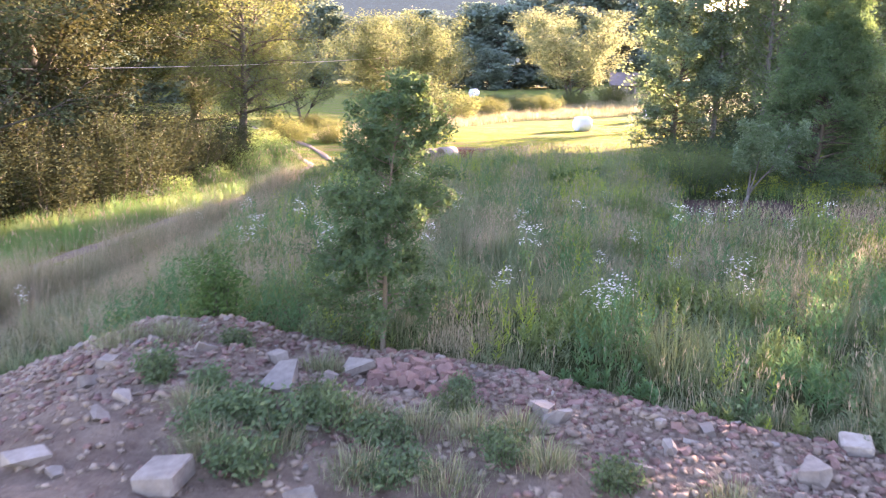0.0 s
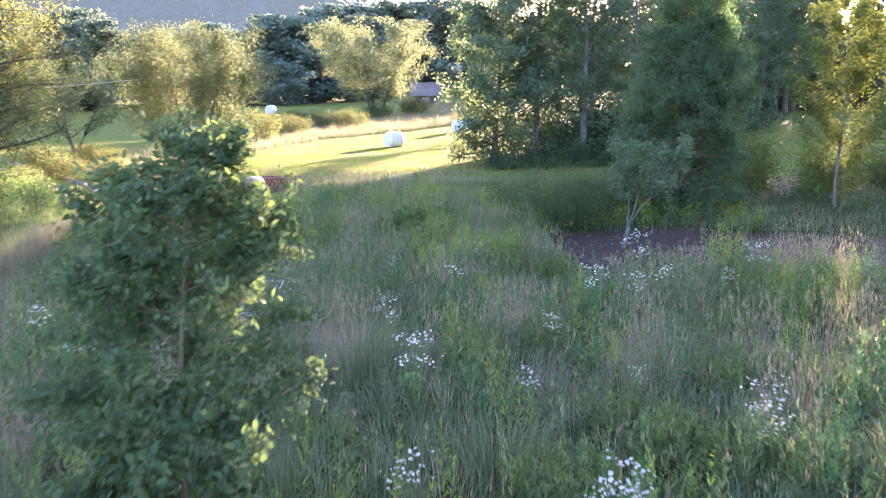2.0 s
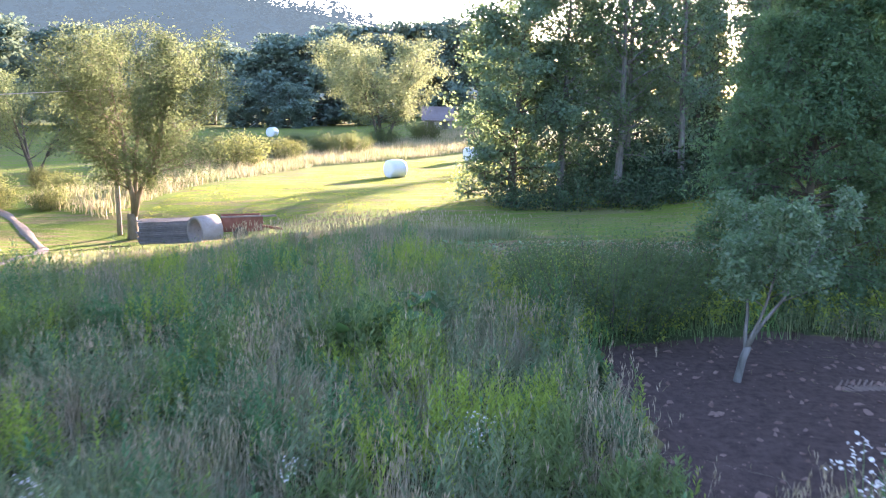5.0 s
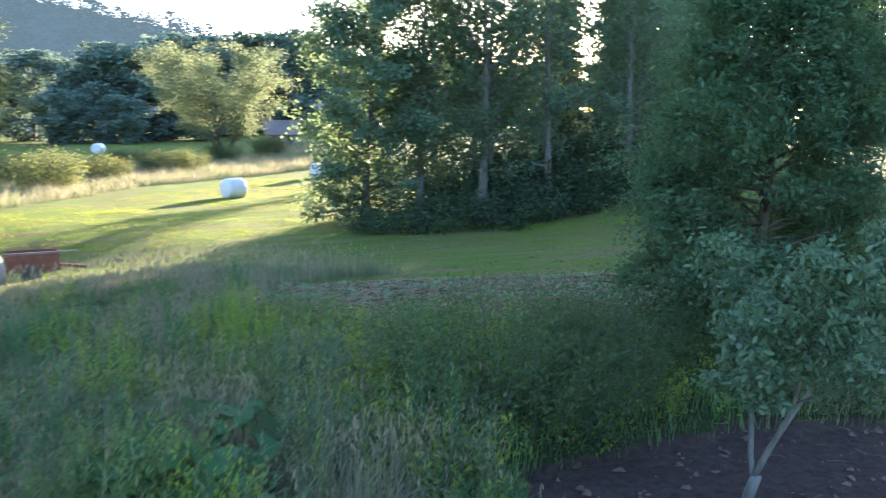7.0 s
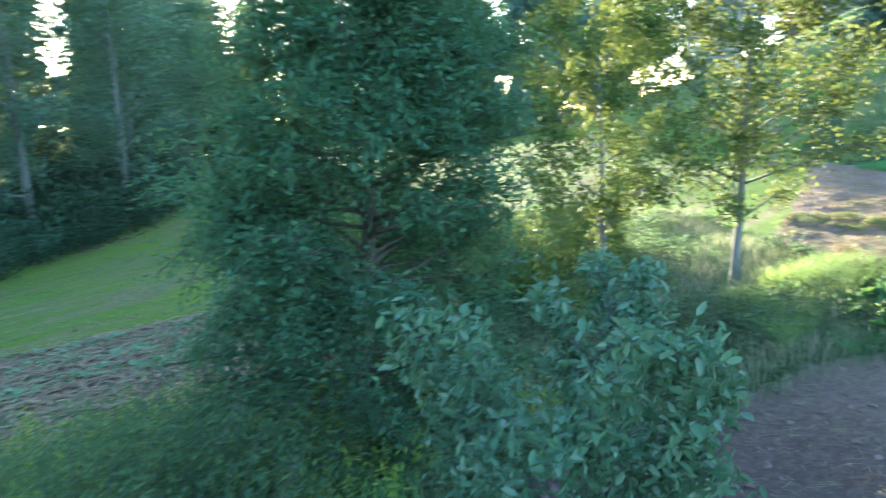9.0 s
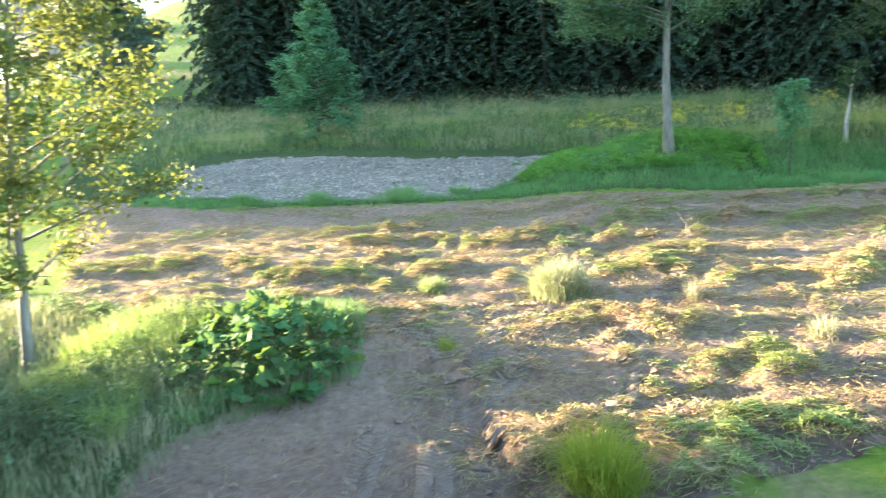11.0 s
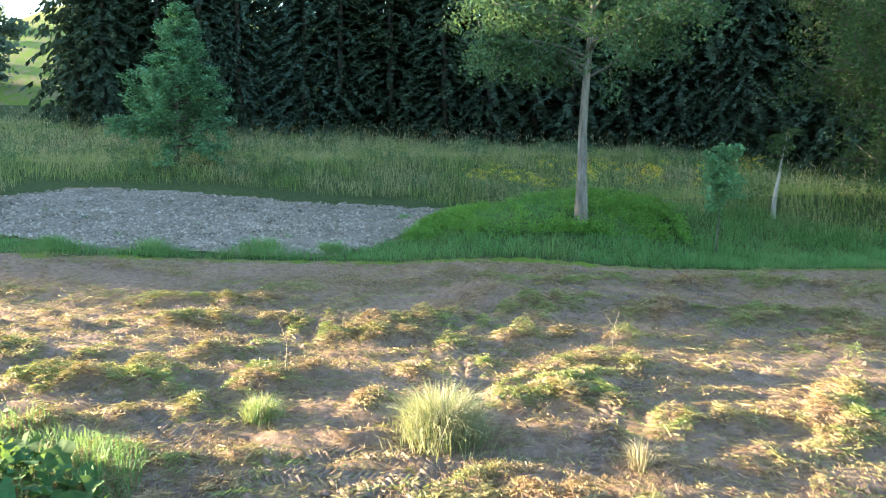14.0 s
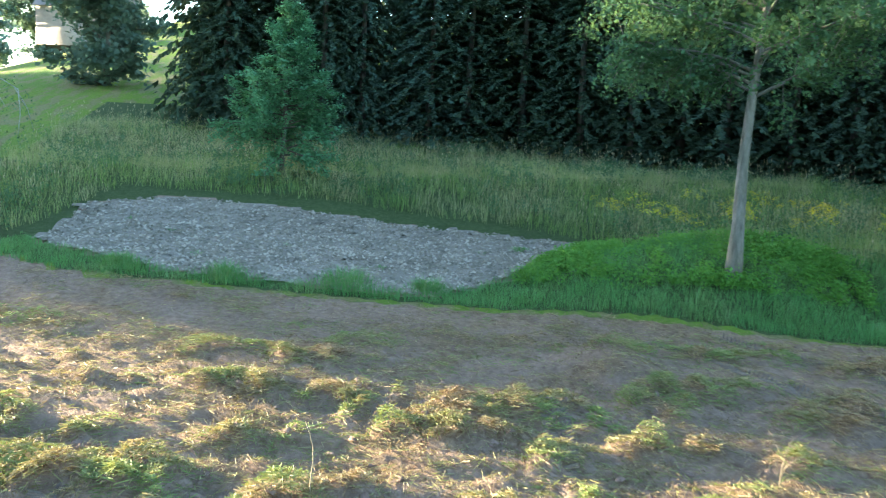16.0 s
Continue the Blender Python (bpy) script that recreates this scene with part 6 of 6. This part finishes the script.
# ---- bales, buildings, trailer, cable ----
def bale(x, y, wide, turn, label):
    """A wrapped round bale lying on its side: bulging barrel with creased ends."""
    r = np.random.RandomState(int(x * 7 + y))
    root = thing("hay_bale", on(x, y, 0.02), label, "hay bale", "wrapped bales")
    root.rotation_euler = (0, 0, radians(turn))
    s = Soup()
    n, prof = 28, [(-0.5, 0.02), (-0.5, 0.30), (-0.485, 0.44), (-0.43, 0.49), (-0.2, 0.505), (0, 0.5), (0.2, 0.507), (0.43, 0.49), (0.485, 0.44), (0.5, 0.30), (0.5, 0.02)]
    a = np.linspace(0, 2 * math.pi, n, endpoint=False)
    rows = []
    for u, q in prof:
        w = wide * q * (1 + r.normal(0, 0.008, n))
        rows.append(np.stack([np.full(n, u * wide), np.cos(a) * w, np.maximum(np.sin(a) * w, -wide * 0.46) + wide * 0.46], -1))
    i = np.arange(n * len(prof)).reshape(len(prof), n)
    j = np.roll(i, -1, axis=1)
    s.add(np.array(rows), np.stack([i[:-1], j[:-1], j[1:], i[1:]], -1).reshape(-1, 4), np.array([i[0]]), np.array([i[-1][::-1]]))
    part("wrap", s.mesh("wrap", BALE_WRAP, True), root)
    return root


bale(8.8, 61.6, 1.08, 25, "round hay bale in pale plastic wrap on grass")
bale(1.6, 118, 1.2, 60, "round hay bale in pale plastic wrap on grass")
bale(16.6, 75.5, 1.1, 10, "round hay bale in pale plastic wrap on grass")
bale(-1.5, 160, 1.3, 80, "round hay bale in pale plastic wrap on grass")
bale(76, 71, 1.3, 40, "round hay bale in pale plastic wrap on grass")


def box(dims, bevel=0.01, at=(0, 0, 0), rot=(0, 0, 0)):
    bm = bmesh.new()
    bmesh.ops.create_cube(bm, size=1, matrix=Matrix.Diagonal((*dims, 1)))
    bmesh.ops.bevel(bm, geom=bm.edges[:], offset=bevel, segments=1, affect="EDGES")
    bmesh.ops.transform(bm, verts=bm.verts, matrix=pose(*at, *rot))
    return bm


def bm_mesh(name, bm, mat):
    me = bpy.data.meshes.new(name)
    bm.to_mesh(me)
    bm.free()
    me.materials.append(mat)
    return me


def build_boards():
    r = np.random.RandomState(3)
    root = thing("board_stack", on(-1.65, 42.0, 0.08), "stack of weathered grey boards in the grass", "boards")
    root.rotation_euler = (0, 0, radians(8))
    root.scale = (0.88, 0.88, 1.0)
    me = bm_mesh("board", box((2.1, 0.24, 0.055), 0.006), WOOD_GREY)
    for x in (-0.8, 0.8):
        part("bearer", bm_mesh("bearer", box((0.12, 1.1, 0.14), 0.01, (x, 0, 0.1)), WOOD_GREY), root)
    for k in range(12):
        for j in range(4):
            part("board", me, root, at=pose(r.normal(0, 0.05), -0.4 + j * 0.26 + r.normal(0, 0.012), 0.2 + k * 0.066, r.normal(0, 0.6), 0, r.normal(0, 0.8)))


def build_ring():
    root = thing("concrete_ring", on(-0.42, 41.4, 0.1), "old concrete well ring lying on its side", "concrete ring")
    s = Soup()
    n = 26
    a = np.linspace(0, 2 * math.pi, n, endpoint=False)
    rows = []
    for q, u in ((0.47, -0.4), (0.5, -0.38), (0.5, 0.38), (0.47, 0.4), (0.41, 0.4), (0.39, 0.38), (0.39, -0.38), (0.41, -0.4), (0.47, -0.4)):
        rows.append(np.stack([np.cos(a) * q, np.full(n, u), np.sin(a) * q + 0.5], -1))
    i = np.arange(n * 9).reshape(9, n)
    j = np.roll(i, -1, axis=1)
    s.add(np.array(rows), np.stack([i[:-1], i[1:], j[1:], j[:-1]], -1).reshape(-1, 4))
    root.rotation_euler = (0, 0, radians(-52))
    root.scale = (1.0, 1.0, 1.0)
    part("ring", s.mesh("ring", CONCRETE, True), root)


def build_trailer():
    root = thing("farm_trailer", on(0.75, 42.4, 0.15), "rusty red farm trailer sunk in tall grass", "trailer")
    root.rotation_euler = (0, 0, radians(6))
    root.scale = (0.8, 0.9, 0.95)
    part("bed", bm_mesh("bed", box((1.7, 1.1, 0.10), 0.02, (0, 0, 0.46)), RUST), root)
    for y in (-0.53, 0.53):
        part("side_board", bm_mesh("side_board", box((1.7, 0.05, 0.42), 0.012, (0, y, 0.72)), RUST), root)
    for x in (-0.83, 0.83):
        part("end_board", bm_mesh("end_board", box((0.05, 1.0, 0.38), 0.012, (x, 0, 0.70)), RUST), root)
    part("rail", bm_mesh("rail", box((2.35, 0.07, 0.07), 0.01, (0.25, -0.5, 0.95)), WOOD_GREY), root)
    part("drawbar", bm_mesh("drawbar", box((1.0, 0.09, 0.09), 0.01, (1.25, 0, 0.45), (0, 8, 0)), RUST), root)
    for y in (-0.6, 0.6):
        bm = bmesh.new()
        bmesh.ops.create_cone(bm, cap_ends=True, segments=18, radius1=0.3, radius2=0.3, depth=0.16, matrix=pose(-0.1, y, 0.3, 90, 0, 0))
        bmesh.ops.bevel(bm, geom=[e for e in bm.edges if len(e.link_faces) == 2 and any(len(f.verts) > 4 for f in e.link_faces)], offset=0.03, segments=2, affect="EDGES")
        part("wheel", bm_mesh("wheel", bm, BARK_DARK), root)


build_boards()
build_ring()
build_trailer()


def build_pole():
    root = thing("utility_pole", on(-3.75, 45.0), "weathered wooden utility pole by the willow", "pole")
    s = Soup()
    tube(s, np.array([[0, 0, -0.4], [0, 0, 2.7], [0, 0, 5.5]]), [0.09, 0.085, 0.075], 10)
    part("shaft", s.mesh("shaft", WOOD_GREY, True), root)
    part("bracket", bm_mesh("bracket", box((0.5, 0.08, 0.08), 0.01, (0, 0, 5.25)), WOOD_GREY), root)
    b = on(-3.75, 45.0)
    p0, p1 = np.array([b[0], b[1], b[2] + 5.3]), np.array([-21, 9.0, 3.0])
    u = np.linspace(0, 1, 24)[:, None]
    s = Soup()
    tube(s, p0 + (p1 - p0) * u - np.array([0, 0, 1]) * 1.6 * u * (1 - u), np.full(24, 0.014), 5)
    tagged(new("overhead_cable", s.mesh("overhead_cable", CABLE, True)), "pale overhead cable slung along the farm track", "cable")


build_pole()


def house(name, x, y, turn, long, deep, wall_h, roof_h, label, windows=3):
    root = thing(name, on(x, y, 0.2), label, "house")
    root.rotation_euler = (0, 0, radians(turn))
    s = Soup()
    a, b = long / 2, deep / 2
    v = [(-a, -b, 0), (a, -b, 0), (a, b, 0), (-a, b, 0), (-a, -b, wall_h), (a, -b, wall_h), (a, b, wall_h), (-a, b, wall_h), (-a, 0, wall_h + roof_h), (a, 0, wall_h + roof_h)]
    s.add(v, [[0, 1, 5, 4], [2, 3, 7, 6]], [[1, 2, 6, 9, 5], [3, 0, 4, 8, 7]])
    part("wall", s.mesh("wall", PLASTER), root)
    for sgn in (-1, 1):
        slope = math.degrees(math.atan2(roof_h, b))
        run = math.hypot(roof_h, b) + 0.4
        part("roof", bm_mesh("roof", box((long + 0.6, run, 0.16), 0.02, (0, sgn * (b / 2 + 0.12), wall_h + roof_h / 2 + 0.02), (-sgn * slope, 0, 0)), ROOF), root)
    for k in range(windows):
        wx = -a + (k + 0.5) * long / windows
        w = part("window", bm_mesh("window", box((0.9, 0.1, 1.1), 0.02, (wx, -b - 0.02, wall_h * 0.55)), WOOD_GREY), root)
        part("pane", bm_mesh("pane", box((0.74, 0.06, 0.94), 0.01, (wx, -b - 0.06, wall_h * 0.55)), BARK_DARK), w)


house("barn", 22.6, 121.0, -10, 3.6, 3.4, 1.5, 1.5, "small pale field barn beside the golden willow", 2)
house("farmhouse", 122, 40, 70, 10, 7, 4.5, 3.2, "white farmhouse on the sunny slope", 4)


# ---- soil: clods and wheel marks ----
def build_clods():
    r = np.random.RandomState(123)
    s = Soup()
    n = 7200
    p = np.concatenate([scatter(r, BARE, 900), scatter(r, MOWN, 6000, lambda x, y: (x < 25) * (0.15 + windrow(x, y) * np.clip(0.3 + waves(x, y, 2.1, 33, 2), 0, 1))), scatter(r, CUT, 300)])
    z = height(p[:, 0], p[:, 1])
    octa = np.array([[1, 0, 0], [0, 1, 0], [-1, 0, 0], [0, -1, 0], [0, 0, 0.7], [0, 0, -0.5]])
    f = np.array([[0, 1, 4], [1, 2, 4], [2, 3, 4], [3, 0, 4]])
    k = 0.012 + 0.05 * r.uniform(0, 1, n) ** 3
    v = (octa[None] + r.normal(0, 0.25, (n, 6, 3))) * k[:, None, None] + np.stack([p[:, 0], p[:, 1], z + 0.004], -1)[:, None]
    s.add(v, (np.arange(n)[:, None, None] * 6 + f[None]).reshape(-1, 3))
    clod = rough_mat("soil_clod", (0.10, 0.06, 0.042), (0.2, 0.125, 0.09), (0.28, 0.2, 0.15), 20)
    tagged(new("soil_clods", s.mesh("soil_clods", clod)), "crumbled clods of brown soil", "soil", kind="stuff")


def build_treads():
    """Prints of tractor tyres: low slanted bars in rows."""
    r = np.random.RandomState(124)
    s = Soup()
    lines = [((18.2, 19.4), (17.3, 18.6), (16.6, 18.1)), ((17.6, 18.1), (17.2, 17.2), (16.8, 16.3)), ((16.5, 17.6), (16.0, 16.9), (15.5, 15.8)), ((17.9, 17.4), (17.5, 16.5), (17.1, 15.6)), ((8.6, 21.2), (11.5, 20.4), (14.6, 19.4)), ((8.8, 20.2), (11.5, 19.5), (14.0, 18.9)), ((13.0, 18.6), (17.6, 17.6), (20.5, 19.6)), ((13.4, 17.2), (16.8, 15.6), (19.4, 12.4)), ((14.6, 18.2), (18.2, 15.2), (22.2, 14.4)), ((11.5, 19.6), (14.5, 18.9), (17, 17.2)), ((19.0, 10.4), (22.4, 10.2), (25.4, 12.0)), ((20, 8.2), (23, 9.0), (25.6, 10.4))]
    for a, b, c in lines:
        a, b, c = np.array(a), np.array(b), np.array(c)
        u = np.arange(0, 1, 0.075 / (np.linalg.norm(b - a) + np.linalg.norm(c - b)))
        m = a * ((1 - u) ** 2)[:, None] + b * (2 * u * (1 - u))[:, None] + c * (u ** 2)[:, None]
        d = np.gradient(m, axis=0)
        d /= np.linalg.norm(d, axis=1, keepdims=True)
        w = np.stack([-d[:, 1], d[:, 0]], -1)
        for k in range(len(u)):
            for side in (-1, 1):
                mid = m[k] + w[k] * side * 0.09 + d[k] * (0.037 if side > 0 else 0)
                along_bar = w[k] * side * 0.085 + d[k] * 0.05
                thick = d[k] * 0.015
                pts = []
                for e, t, h in ((-1, -1.4, -0.01), (1, -1.4, -0.01), (1, 1.4, -0.01), (-1, 1.4, -0.01), (-0.9, -0.6, 0.015), (0.9, -0.6, 0.015), (0.9, 0.6, 0.015), (-0.9, 0.6, 0.015)):
                    q = mid + along_bar * e * r.uniform(0.85, 1.05) + thick * t
                    pts.append((q[0], q[1], h))
                pts = np.array(pts)
                pts[:, 2] += height(pts[:, 0], pts[:, 1]) + 0.002
                s.add(pts, [[4, 5, 6, 7], [0, 1, 5, 4], [1, 2, 6, 5], [2, 3, 7, 6], [3, 0, 4, 7]])
    tread = rough_mat("tread_soil", (0.1, 0.072, 0.054), (0.165, 0.122, 0.092), (0.235, 0.178, 0.134), 10)
    tagged(new("wheel_marks", s.mesh("wheel_marks", tread)), "tractor tyre prints pressed into dry soil", "wheel marks", kind="stuff")


build_clods()
build_treads()


def dry_stalk(x, y, tall, bend, label, forks):
    """A dead weed stem left standing, with a few short side shoots."""
    r = np.random.RandomState(int(x * 10))
    root = thing("dry_stalk", on(x, y), label, "stalk", "dead stalks")
    s = Soup()
    lp = limb_path(r, (0, 0, -0.03), (bend, 0.1, 1), tall, 7, -0.1, 0.09)
    tube(s, lp, np.linspace(0.009, 0.003, 7), 5)
    part("stem", s.mesh("stem", BARK_TAN, True), root)
    for _ in range(forks):
        b = along(lp, r.uniform(0.25, 0.8))
        s = Soup()
        tube(s, limb_path(r, b, (r.normal(0, 0.6), r.normal(0, 0.6), 1), tall * r.uniform(0.3, 0.5), 4, 0, 0.1), np.linspace(0.005, 0.002, 4), 4)
        part("shoot", s.mesh("shoot", BARK_TAN, True), root)


dry_stalk(19.91, 17.32, 0.68, 0.12, "thin dead brown stalk standing among the hay", 0)
dry_stalk(19.8, 12.93, 0.62, -0.2, "forked dead weed stalk on bare soil", 3)
